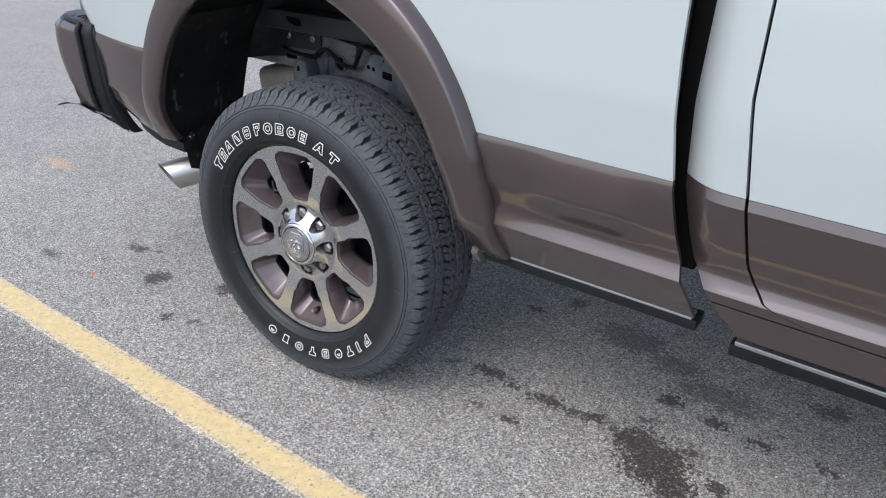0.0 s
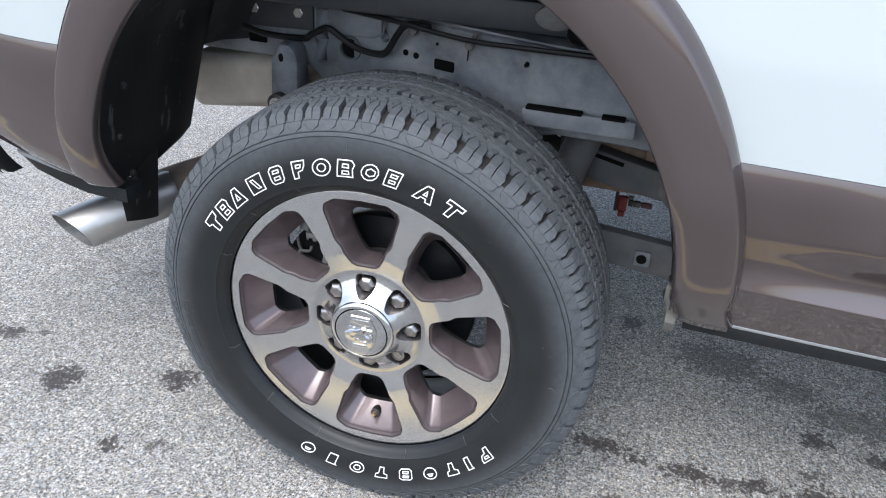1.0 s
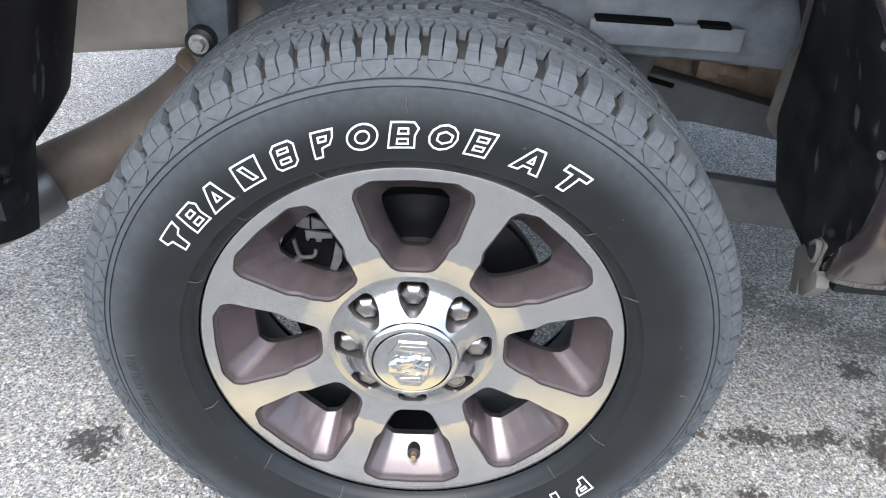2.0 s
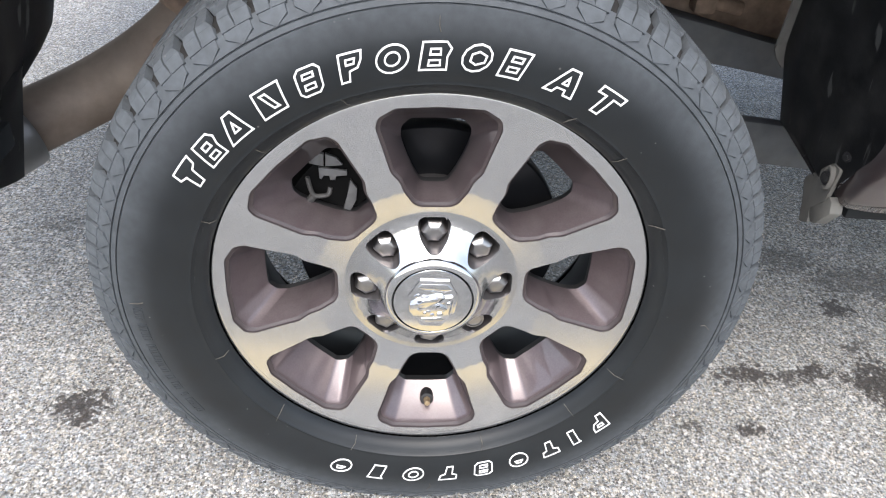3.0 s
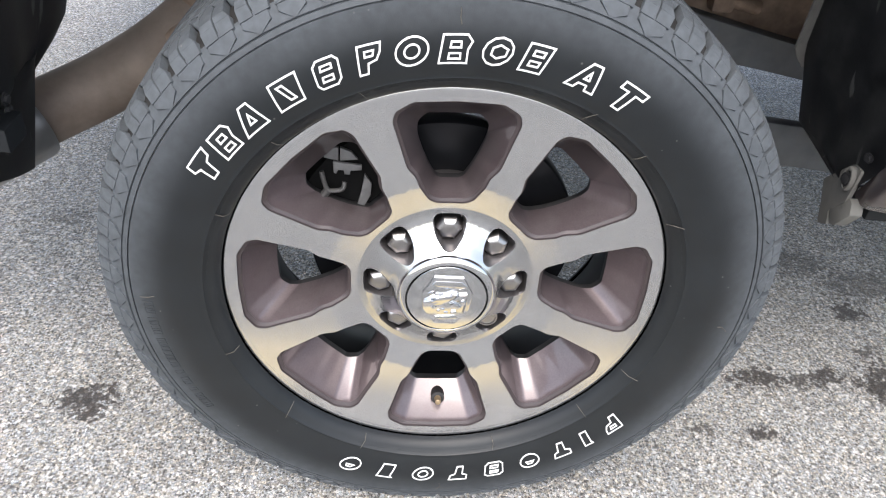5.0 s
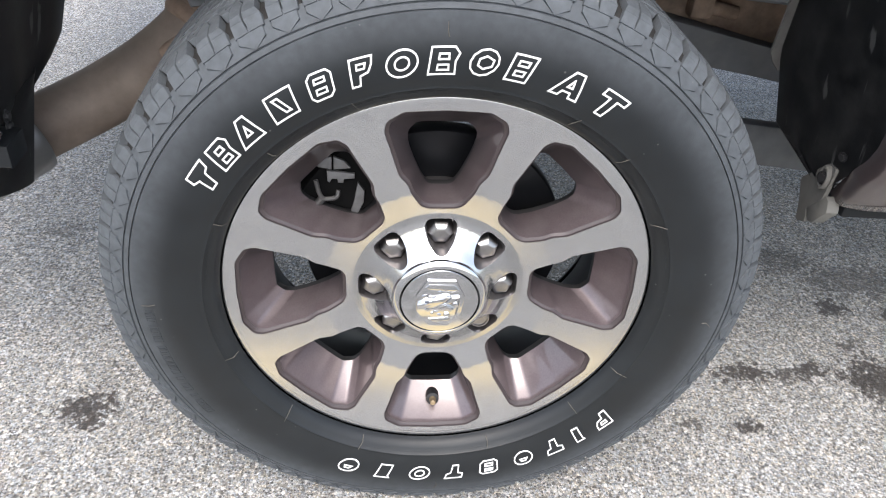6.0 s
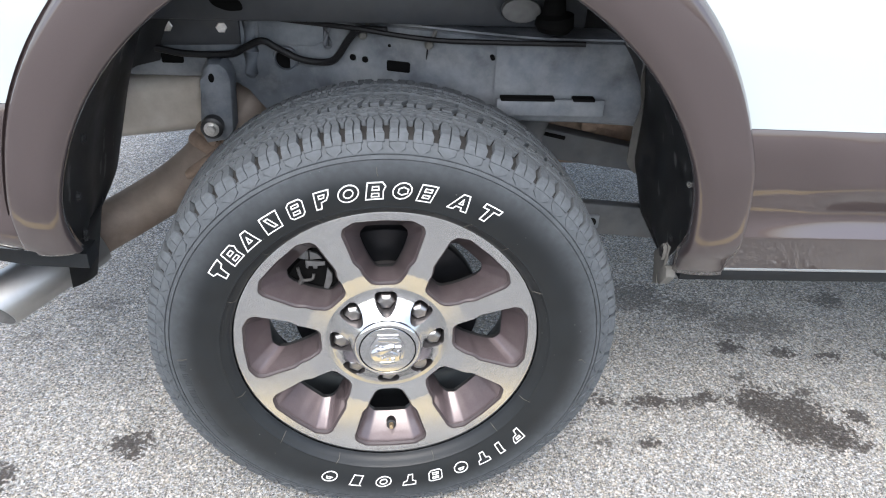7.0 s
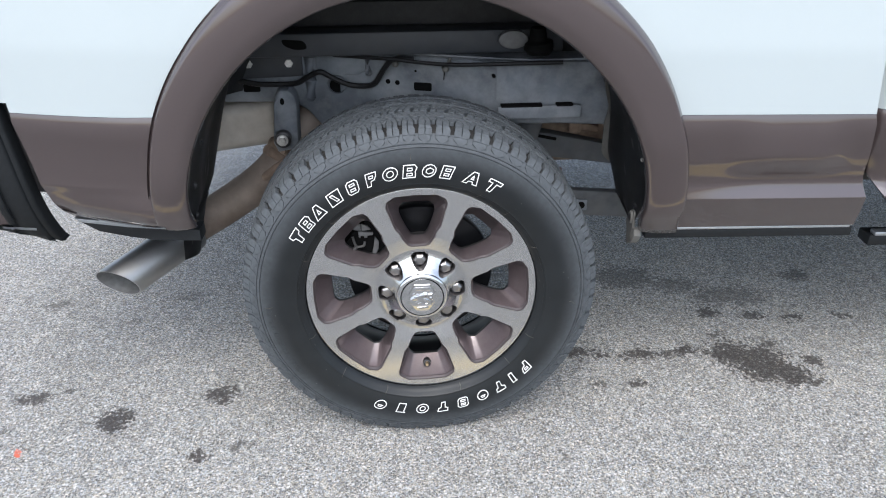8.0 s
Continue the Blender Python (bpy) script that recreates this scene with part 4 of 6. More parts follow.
def build_chassis():
    # near rail: a rounded box that follows the bend, deeper over the axle
    bm = bmesh.new()
    rows = []
    xs = [-1.08 + 0.04 * i for i in range(86)]
    for x in xs:
        y = rail_y(x)
        top = 0.893
        low = float(np.interp(x, (-1.1, -0.30, -0.22, 0.15, 0.26, 0.6, 2.4), (0.755, 0.755, 0.66, 0.66, 0.735, 0.72, 0.62)))
        rows.append([(x, y + 0.012, top), (x, y + 0.004, top - 0.006), (x, y, top - 0.022), (x, y, (top + low) / 2), (x, y, low + 0.02), (x, y + 0.005, low + 0.006), (x, y + 0.016, low), (x, y + 0.08, low), (x, y + 0.08, top)])
    vs = grid(bm, rows, closed_v=True)
    bm.faces.new(vs[0])
    bm.faces.new(vs[-1])
    part("frame_rail", raked_at(bm, 0.4), CHASSIS, truck, "dusty dark grey frame rail")
    bm = bmesh.new()
    box(bm, (-1.05, 1.50, 0.70), (2.3, 1.58, 0.885), 0.012, 3)
    part("frame_rail", raked(bm), CHASSIS, truck, "dusty dark grey frame rail")
    # overlapping sleeve on the forward half of the rail
    bm = bmesh.new()
    rows = []
    for x in [0.205 + 0.03 * i for i in range(30)]:
        y = rail_y(x) - 0.004
        rows.append([(x, y + 0.02, 0.899), (x, y + 0.003, 0.892), (x, y - 0.004, 0.87), (x, y - 0.005, 0.84), (x, y - 0.006, 0.80), (x, y - 0.004, 0.76), (x, y + 0.004, 0.738), (x, y + 0.02, 0.73)])
    vs = grid(bm, rows)
    part("rail_sleeve", raked_at(bm, 0.4), CHASSIS, truck, "dusty grey steel rail sleeve")
    # flange along the top of the rail
    bm = bmesh.new()
    rows = []
    for x in [-0.60 + 0.05 * i for i in range(24)]:
        y = rail_y(x)
        rows.append([(x, y - 0.012, 0.897), (x, y - 0.012, 0.901), (x, y + 0.06, 0.901), (x, y + 0.06, 0.897)])
    vs = grid(bm, rows, closed_v=True)
    bm.faces.new(vs[0]); bm.faces.new(vs[-1])
    part("rail_flange", bm, CHASSIS, truck)
    bm = bmesh.new()
    box(bm, (-0.44, 0.34, 0.908), (0.37, 0.42, 0.965), 0.006)
    part("bed_beam", bm, BEAM, truck, "dark bed support beam")
    # opening in the beam, a dark inlay in place of its shade
    bm = bmesh.new()
    prism(bm, rounded([(-0.318, 0.952), (-0.262, 0.948), (-0.254, 0.928), (-0.284, 0.926), (-0.310, 0.936)], 0.010), 0.338, 0.345)
    part("beam_opening", bm, HOLE, truck)
    # coated wall that closes the wheelhouse above the beam
    bm = bmesh.new()
    box(bm, (-0.50, 0.441, 0.902), (0.56, 0.456, 1.018), 0.003)
    part("wheelhouse_wall", bm, ROOF_BLACK, truck, "black coated wheelhouse wall with dusty blotches")
    # bump stop and pad
    bm = bmesh.new()
    tube(bm, [(0.30, 0.31, 0.975), (0.30, 0.31, 0.945), (0.303, 0.31, 0.94), (0.303, 0.31, 0.922), (0.303, 0.31, 0.912)], [0.018, 0.022, 0.034, 0.036, 0.028], 18)
    part("bump_stop", bm, HOLE, truck, "black rubber bump stop")
    bm = bmesh.new()
    prism(bm, [(0.242 + 0.036 * math.cos(a), 0.945 + 0.022 * math.sin(a)) for a in (2 * math.pi * i / 20 for i in range(20))], 0.315, 0.335, 0.003)
    part("stop_pad", bm, DUSTMETAL, truck, "oval grey steel pad")
    # holes in the rail, drawn as near-black inlays for their shade
    def hole(x0, x1, z0, z1, rnd=0.004, lift=0.0012):
        bm = bmesh.new()
        y = rail_y((x0 + x1) / 2) - lift
        box(bm, (x0, y - 0.001, z0), (x1, y + 0.02, z1), 0)
        ed = [e for e in bm.edges if abs(e.verts[0].co.y - e.verts[1].co.y) > 0.01]
        bmesh.ops.bevel(bm, geom=ed, offset=rnd, segments=4, affect="EDGES", profile=0.5)
        slope = (rail_y(x1) - rail_y(x0)) / (x1 - x0)
        for v in bm.verts:
            v.co.y += slope * (v.co.x - (x0 + x1) / 2)
        return part("rail_hole", bm, HOLE, truck)
    hole(0.001, 0.046, 0.803, 0.824)
    hole(-0.071, -0.059, 0.817, 0.829, 0.0055)
    hole(-0.047, -0.035, 0.815, 0.827, 0.0055)
    hole(0.003, 0.009, 0.850, 0.856, 0.0028)
    hole(0.194, 0.202, 0.850, 0.858, 0.0038, 0.012)
    hole(-0.442, -0.399, 0.791, 0.816)
    # round bushing on the rail, its hole drawn as a dark disc
    bm = bmesh.new()
    y = rail_y(-0.197)
    ring_rows = [[(-0.197 + r * math.cos(a), y + d, 0.808 + r * math.sin(a)) for a in (2 * math.pi * i / 28 for i in range(28))] for r, d in ((0.026, -0.001), (0.0245, -0.009), (0.0215, -0.009), (0.0200, -0.0015))]
    v = grid(bm, ring_rows, closed_v=True, slot=0)
    bm.faces.new(v[-1]).material_index = 1
    part("rail_bushing", bm, [CHASSIS, HOLE], truck, "raised rim round a dark disc drawn as a hole")
    # bracket plates welded to the rail
    bm = bmesh.new()
    prism(bm, [(-0.47, 0.826), (-0.46, 0.872), (-0.40, 0.904), (-0.284, 0.900), (-0.284, 0.832)], 0.446, 0.47, 0.004)
    part("bed_bracket", bm, BEAM, truck, "dark grey bracket plate with two bolts")
    bm = bmesh.new()
    prism(bm, [(-0.248, 0.840), (-0.248, 0.882), (-0.238, 0.889), (-0.125, 0.889), (-0.120, 0.880), (-0.120, 0.850), (-0.140, 0.838), (-0.225, 0.833)], 0.427, 0.45, 0.005)
    for v in bm.verts:
        v.co.y += rail_y(v.co.x) - rail_y(-0.18) + 0.008
    part("rail_bracket", bm, CHASSIS, truck, "grey pressed bracket on the frame rail")
    bm = bmesh.new()
    tube(bm, [(-0.113, rail_y(-0.113) - 0.004, 0.838), (-0.113, rail_y(-0.113) - 0.006, 0.845), (-0.113, rail_y(-0.113) - 0.006, 0.885), (-0.113, rail_y(-0.113) - 0.002, 0.890)], [0.006, 0.010, 0.010, 0.006], 16)
    part("rail_post", bm, CHASSIS, truck)
    bm = bmesh.new()
    tube(bm, [(-0.268, 0.462, 0.762), (-0.268, 0.457, 0.775), (-0.266, 0.455, 0.82), (-0.265, 0.457, 0.878), (-0.265, 0.464, 0.888)], [0.008, 0.015, 0.017, 0.016, 0.008], 20)
    part("rail_post", bm, CHASSIS, truck, "rounded upright rib of the frame rail")
    # stamped bracket for the shock absorber
    bm = bmesh.new()
    out = [(-0.372, 0.665), (-0.362, 0.640), (-0.318, 0.648), (-0.304, 0.67), (-0.300, 0.775), (-0.306, 0.798), (-0.320, 0.810), (-0.342, 0.810), (-0.354, 0.798), (-0.360, 0.775)]
    prism(bm, out, 0.398, 0.46, 0.012)
    part("shock_bracket", bm, CHASSIS, truck, "grey stamped steel shock bracket")
    # bracket slot drawn as a dark inlay, not cut
    bm = bmesh.new()
    prism(bm, [(-0.338 + 0.0055 * math.cos(a), 0.781 + 0.009 * math.sin(a)) for a in (2 * math.pi * i / 14 for i in range(14))], 0.3965, 0.41)
    part("bracket_slot", bm, HOLE, truck)
    bm = bmesh.new()
    tube(bm, [(-0.344, 0.376, 0.684), (-0.344, 0.378, 0.684), (-0.344, 0.40, 0.684)], [0.019, 0.022, 0.022], 28)
    part("shock_eye", bm, BLACK, truck, "black rubber shock bushing")
    bolt(truck, (-0.344, 0.376, 0.684), 0.011, 0.012)
    for x in (-0.318, -0.421):
        bolt(truck, (x, rail_y(x) - 0.001, 0.866), 0.012, 0.010)
    # cables
    bm = bmesh.new()
    tube(bm, curve_points([(-0.56, 0.40, 0.83), (-0.464, 0.435, 0.828), (-0.394, 0.437, 0.816), (-0.307, 0.437, 0.816), (-0.277, 0.424, 0.832), (-0.239, 0.417, 0.850), (-0.212, 0.418, 0.837), (-0.169, 0.412, 0.818), (-0.126, 0.402, 0.815), (-0.098, 0.390, 0.826), (-0.072, 0.382, 0.866), (-0.05, 0.375, 0.888), (0.0, 0.36, 0.892)]), 0.007, 8)
    part("wiring_harness", bm, CABLE, truck, "black corrugated wiring harness")
    bm = bmesh.new()
    tube(bm, curve_points([(-0.20, 0.415, 0.893), (-0.06, 0.365, 0.893), (0.02, 0.35, 0.886), (0.10, 0.33, 0.884), (0.20, 0.305, 0.890), (0.36, 0.285, 0.896)]), 0.005, 8)
    part("brake_line", bm, CABLE, truck, "thin black brake line")
    for x, z, tail in ((-0.045, 0.872, 0.0), (0.080, 0.866, 0.03)):
        bm = bmesh.new()
        y = rail_y(x) - 0.010
        tube(bm, [(x + 0.012, y - 0.004, z + 0.028), (x + 0.007, y - 0.008, z + 0.015), (x + 0.002, y - 0.006, z + 0.004)], [0.0035, 0.0045, 0.003], 10)
        tube(bm, [(x, y + 0.010, z), (x, y - 0.004, z), (x, y - 0.008, z), (x, y - 0.010, z)], [0.0075, 0.0085, 0.007, 0.003], 14)
        part("cable_clip", bm, DUST, truck, "pale grey cable clip")
        if tail:
            bm = bmesh.new()
            tube(bm, [(x - 0.002, y, z - 0.004), (x - 0.004, y + 0.004, z - tail)], [0.002, 0.0012], 6)
            part("strap_end", bm, CABLE, truck)
    # slotted plate under the rail
    bm = bmesh.new()
    box(bm, (0.205, 0.282, 0.757), (0.412, 0.292, 0.790), 0.003)
    part("slotted_plate", bm, CHASSIS, truck, "grey steel plate with long slots")
    # dark bars laid on the plate for the shade of its slots
    for x0, x1 in ((0.212, 0.315), (0.35, 0.392)):
        bm = bmesh.new()
        box(bm, (x0, 0.279, 0.7875), (x1, 0.30, 0.7935), 0.002)
        part("plate_slot", bm, HOLE, truck)
    # things behind: spring tube, rusty bracket, cross bar
    bm = bmesh.new()
    tube(bm, [(0.343, 0.445, 0.80), (0.322, 0.445, 0.726), (0.318, 0.445, 0.712), (0.272, 0.445, 0.55)], [0.030, 0.030, 0.036, 0.036], 24)
    part("shock_absorber", bm, CHASSIS_SHADED, truck, "grey shock absorber tube")
    bm = bmesh.new()
    box(bm, (0.30, 0.53, 0.54), (0.80, 0.60, 0.70), 0.012)
    part("hanger", bm, RUST, truck, "rusty brown steel hanger")
    bm = bmesh.new()
    box(bm, (0.435, 0.50, 0.635), (0.475, 0.535, 0.685), 0.008)
    part("hanger_nut", bm, RUST, truck, "rusty square block")
    bm = bmesh.new()
    tube(bm, [(0.44, 0.515, 0.66), (0.52, 0.515, 0.645)], 0.012, 12)
    part("hanger_pin", bm, RUST, truck)
    bm = bmesh.new()
    prism(bm, [(0.26, 0.672), (0.56, 0.604), (0.95, 0.53), (0.95, 0.48), (0.56, 0.549), (0.40, 0.573), (0.26, 0.598)], 0.482, 0.52, 0.005)
    part("cross_bar", bm, CHASSIS_SHADED, truck, "grey steel cross bar")
    # slot of the cross bar, shaded by a dark inlay
    bm = bmesh.new()
    box(bm, (0.335, 0.478, 0.632), (0.40, 0.484, 0.640), 0.001, m=Matrix.Translation((0.36, 0, 0.645)) @ Matrix.Rotation(radians(12.5), 4, "Y") @ Matrix.Translation((-0.36, 0, -0.645)))
    part("bar_slot", bm, HOLE, truck)
    # white sliver standing in for bright ground seen through a gap
    bm = bmesh.new()
    prism(bm, [(0.226, 0.728), (0.279, 0.729), (0.268, 0.700), (0.247, 0.712)], 0.395, 0.3965)
    part("sliver", bm, LETTER, truck, "white sliver standing in for bright ground behind a gap")
    # dark block added between the rails to close the view and hold back light
    bm = bmesh.new()
    box(bm, (0.12, 0.72, 0.60), (1.00, 1.42, 0.86), 0.04, 4)
    part("underbody_block", bm, ROOF_BLACK, truck, "dark block added between the frame rails")
    # muffler
    bm = bmesh.new()
    box(bm, (-0.645, 0.505, 0.62), (-0.36, 0.98, 0.75), 0.03, 5, m=Matrix.Translation((-0.4, 0, 0.62)) @ Matrix.Rotation(radians(-7), 4, "Y") @ Matrix.Translation((0.4, 0, -0.62)))
    part("muffler", bm, MUFFLER, truck, "dull aluminised steel muffler box")
    bm = bmesh.new()
    tube(bm, curve_points([(0.15, 0.66, 0.72), (-0.05, 0.64, 0.75), (-0.20, 0.60, 0.735), (-0.29, 0.525, 0.68), (-0.37, 0.47, 0.59), (-0.44, 0.45, 0.53), (-0.53, 0.43, 0.475), (-0.61, 0.37, 0.447), (-0.66, 0.315, 0.432)]), 0.050, 28)
    part("exhaust_pipe", bm, PIPE, truck, "heat-stained brown exhaust pipe")
    bm = bmesh.new()
    tube(bm, [(-0.345, 0.415, 0.61), (-0.40, 0.40, 0.575), (-0.41, 0.40, 0.57)], [0.014, 0.012, 0.008], 10)
    part("exhaust_hanger", bm, RUST, truck, "rusty exhaust hanger rod")
    bm = bmesh.new()
    tube(bm, [(-0.343, 0.489, 0.624), (-0.347, 0.486, 0.619), (-0.354, 0.482, 0.610), (-0.360, 0.479, 0.603), (-0.366, 0.475, 0.596), (-0.372, 0.472, 0.589), (-0.375, 0.470, 0.585)], [0.051, 0.056, 0.057, 0.0535, 0.057, 0.056, 0.051], 24)
    part("pipe_clamp", bm, RUST, truck, "rusty clamp round the exhaust pipe")
    bolt(truck, (-0.352, 0.424, 0.640), 0.009, 0.014, RUST, "clamp_bolt")
    # tip with a slanting mouth and a rolled edge
    bm = bmesh.new()
    a, b = Vector((-0.60, 0.345, 0.447)), Vector((-0.762, 0.175, 0.390))
    d = (b - a).normalized()
    mouth = Vector((-0.25, -0.83, -0.45)).normalized()
    vs = tube(bm, [a, a + d * 0.01, a + d * 0.13, b], [0.048, 0.051, 0.051, 0.051], 40, cap=False)
    inner = tube(bm, [a + d * 0.03, a + d * 0.13, b], [0.047, 0.0475, 0.048], 40, cap=False, slot=1)
    for lp in (vs[-1], inner[-1]):
        for v in lp:
            v.co -= d * ((v.co - b).dot(mouth) / d.dot(mouth))
    for i in range(40):
        bm.faces.new((vs[-1][i], vs[-1][(i + 1) % 40], inner[-1][(i + 1) % 40], inner[-1][i]))
    part("exhaust_tip", bm, [TIP, DUSTMETAL], truck, "polished metal exhaust tip with a slanting mouth")
    # trailing bar before the axle
    bm = bmesh.new()
    box(bm, (0.15, 0.425, 0.416), (0.78, 0.455, 0.494), 0.006, m=Matrix.Translation((0.45, 0, 0.43)) @ Matrix.Rotation(radians(5.2), 4, "Y") @ Matrix.Translation((-0.45, 0, -0.43)))
    part("trailing_bar", bm, CHASSIS_SHADED, truck, "grey steel trailing bar")
    bm = bmesh.new()
    box(bm, (0.452, 0.418, 0.432), (0.486, 0.426, 0.467), 0.004)
    part("bar_tab", bm, CHASSIS, truck)
    bolt(truck, (0.468, 0.418, 0.450), 0.008, 0.004, HOLE)
    bm = bmesh.new()
    tube(bm, [(0, 0.20, CZ), (0, 0.80, CZ), (0, 0.86, CZ), (0, 0.92, CZ), (0, 1.08, CZ), (0, 1.14, CZ), (0, 1.20, CZ), (0, 1.78, CZ)], [0.055, 0.055, 0.10, 0.15, 0.15, 0.10, 0.055, 0.055], 24)
    part("axle", bm, CHASSIS, truck, "dark grey rear axle")


build_chassis()


# rear bumper
def build_bumper():
    zs = [0.515, 0.535, 0.56, 0.600, 0.606, 0.64, 0.68, 0.72, 0.76, 0.80, 0.835, 0.852, 0.864, 0.870]
    def front(z):
        return float(np.interp(z, (0.515, 0.58, 0.65, 0.73, 0.84, 0.87), (-0.852, -0.858, -0.865, -0.874, -0.888, -0.892)))
    def depth(z):
        return float(np.interp(z, (0.515, 0.58, 0.65, 0.73, 0.852, 0.87), (0.112, 0.072, 0.054, 0.052, 0.056, 0.068)))
    def rear(z):
        return float(np.interp(z, (0.515, 0.60, 0.68, 0.78, 0.85, 0.87), (-0.96, -1.05, -1.115, -1.15, -1.145, -1.13)))
    def section(z):
        f, y, r = front(z), depth(z), rear(z)
        c = 0.10
        pts = [(f, y + 0.035), (f - 0.002, y + 0.008), (f - 0.008, y), (f - 0.03, y - 0.004), (f - 0.05, y - 0.005), (f - 0.056, y - 0.009), (f - 0.075, y - 0.010), (f - 0.10, y - 0.010), (f - 0.125, y - 0.010), (f - 0.15, y - 0.010)]
        for i in range(13):
            a = math.pi / 2 * i / 12
            pts.append((r + c - c * math.sin(a), y - 0.010 + 0.14 - 0.14 * math.cos(a)))
        pts += [(r, 0.5), (r - 0.01, 1.0), (r, 1.5)]
        for i in range(13):
            a = math.pi / 2 * i / 12
            pts.append((r + c - c * math.cos(a), 1.93 - 0.14 + 0.14 * math.sin(a)))
        pts.append((f, 1.93))
        return [(x, q, z) for x, q in pts]
    def tucked(x, y, z):
        """The lower edge rises towards the rear and between the corners."""
        low = float(np.interp(x, (-1.13, -1.05, -0.98, -0.89, -0.845), (0.625, 0.606, 0.588, 0.560, 0.520)))
        return (x, y, max(z, low if y < 0.2 else max(low, 0.66)))
    def seam(x):
        """Height of the joint between the painted face and the skirt."""
        return float(np.interp(x, (-1.13, -1.06, -0.86), (0.626, 0.609, 0.580)))
    def above(x, y, z):
        x, y, z = tucked(x, y, z)
        return (x, y, max(z, seam(x) + 0.004))
    def below(x, y, z):
        x, y, z = tucked(x, y, z)
        return (x, y, max(min(z, seam(x)), tucked(x, y, 0.0)[2]))
    def piece(name, heights, lo, hi, mat, label, shaped=tucked):
        bm = bmesh.new()
        grid(bm, [[shaped(*p) for p in section(z)[lo:hi]] for z in heights])
        grid(bm, [[shaped(x + 0.012, y + 0.010 if y < 1 else y - 0.010, z) for x, y, z in section(z)[lo:hi]] for z in heights])
        bmesh.ops.dissolve_degenerate(bm, edges=bm.edges, dist=0.0002)
        part(name, raked(bm), mat, truck, label, angle=50)
    piece("bumper_face", [z for z in zs if z >= 0.56], 5, 99, BROWN, "glossy brown rear bumper face", above)
    piece("bumper_border", zs, 0, 6, TRIM, "dark grey plastic bumper border")
    piece("bumper_skirt", [z for z in zs if z <= 0.64], 5, 19, TRIM, "dark grey lower bumper skirt", below)
    bm = bmesh.new()
    grid(bm, [[(x, y - 0.003, seam(x) + dz) for x, y, z in section(0.595)[2:14]] for dz in (0.005, -0.001)])
    bmesh.ops.solidify(bm, geom=bm.faces[:], thickness=0.004)
    part("bumper_strip", raked(bm), SILVER, truck, "thin silver bumper strip")
    bm = bmesh.new()
    ridge = [(front(z) - 0.050, depth(z) - 0.012, z) for z in zs if z > 0.6] + [(-0.955, 0.056, 0.874), (-1.01, 0.062, 0.876), (-1.06, 0.085, 0.876)]
    tube(bm, curve_points(ridge, 4), 0.0085, 10)
    part("bumper_ridge", raked(bm), TRIM, truck, "rounded dark grey ridge of the bumper border")
    # black plate added behind the bumper gap so that it reads as shade
    bm = bmesh.new()
    prism(bm, [(-0.905, 0.665), (-0.80, 0.655), (-0.80, 0.865), (-0.905, 0.865)], 0.098, 0.112, 0.002)
    part("bumper_gap_plate", raked(bm), BLACK, truck, "black plate added in the gap between bumper and bed")
    for k in range(5):
        bm = bmesh.new()
        box(bm, (-1.02 + 0.022 * k, 0.10, 0.874), (-1.01 + 0.022 * k, 0.30, 0.881), 0.002)
        part("step_rib", raked(bm), BLACK, truck)
    bm = bmesh.new()
    rows = [section(0.8685), [(x * 0.985 - 0.012, y + 0.02, 0.8765) for x, y, z in section(0.870)]]
    rows.append([(max(x, -1.10) - 0.02, min(1.88, max(0.12, y)), 0.8775) for x, y, z in section(0.870)])
    grid(bm, rows)
    bm.faces.new([bm.verts.new(v.co) for v in list(bm.verts)[-len(rows[0]):]])
    part("step_pad", raked(bm), BLACK, truck, "black plastic bumper step pad")


build_bumper()


def build_hanger():
    """Small line fitting with red and steel bits that hangs under the frame ahead of the axle."""
    def bit(name, lo, hi, mat, label, bev=0.002):
        bm = bmesh.new()
        box(bm, lo, hi, bev)
        part(name, bm, mat, truck, label)
    bit("line_hanger", (0.383, 0.716, 0.409), (0.391, 0.726, 0.52), BLACK, "thin dark hanger under the frame")
    bit("red_tag", (0.391, 0.712, 0.413), (0.414, 0.724, 0.452), REDTAG, "red plastic tag")
    bit("red_tag", (0.395, 0.710, 0.399), (0.411, 0.722, 0.413), REDTAG, "red plastic tag")
    bit("hose_clip", (0.414, 0.718, 0.444), (0.428, 0.726, 0.454), DUSTMETAL, "pale metal hose clip")
    bit("hose_clip", (0.416, 0.716, 0.427), (0.428, 0.730, 0.443), BLACK, "black hose clip")
    bit("line_fitting", (0.428, 0.714, 0.427), (0.447, 0.728, 0.443), DUSTMETAL, "grey metal line fitting", 0.004)
    bit("line_sleeve", (0.447, 0.715, 0.428), (0.474, 0.727, 0.442), DULLRED, "dull red sleeve on a line", 0.004)


build_hanger()


def build_differential():
    """Cast housing in the middle of the axle with its pinion neck towards the nose."""
    bm = bmesh.new()
    xs = (-0.185, -0.182, -0.165, -0.12, -0.06, 0.0, 0.06, 0.12, 0.155, 0.16, 0.19, 0.26, 0.30, 0.305, 0.34, 0.342)
    rs = (0.06, 0.10, 0.135, 0.158, 0.168, 0.170, 0.165, 0.148, 0.130, 0.112, 0.098, 0.082, 0.078, 0.064, 0.060, 0.03)
    tube(bm, [(x, 1.0, CZ + 0.02) for x in xs], list(rs), 32)
    part("differential", bm, BLACK, truck, "dark cast differential housing of the axle")


build_differential()


# ---- the wheel ----
WHEEL_TURN = radians(2.0)


def polar(r, a, y):
    return (CX + r * math.cos(a), y, CZ + r * math.sin(a))


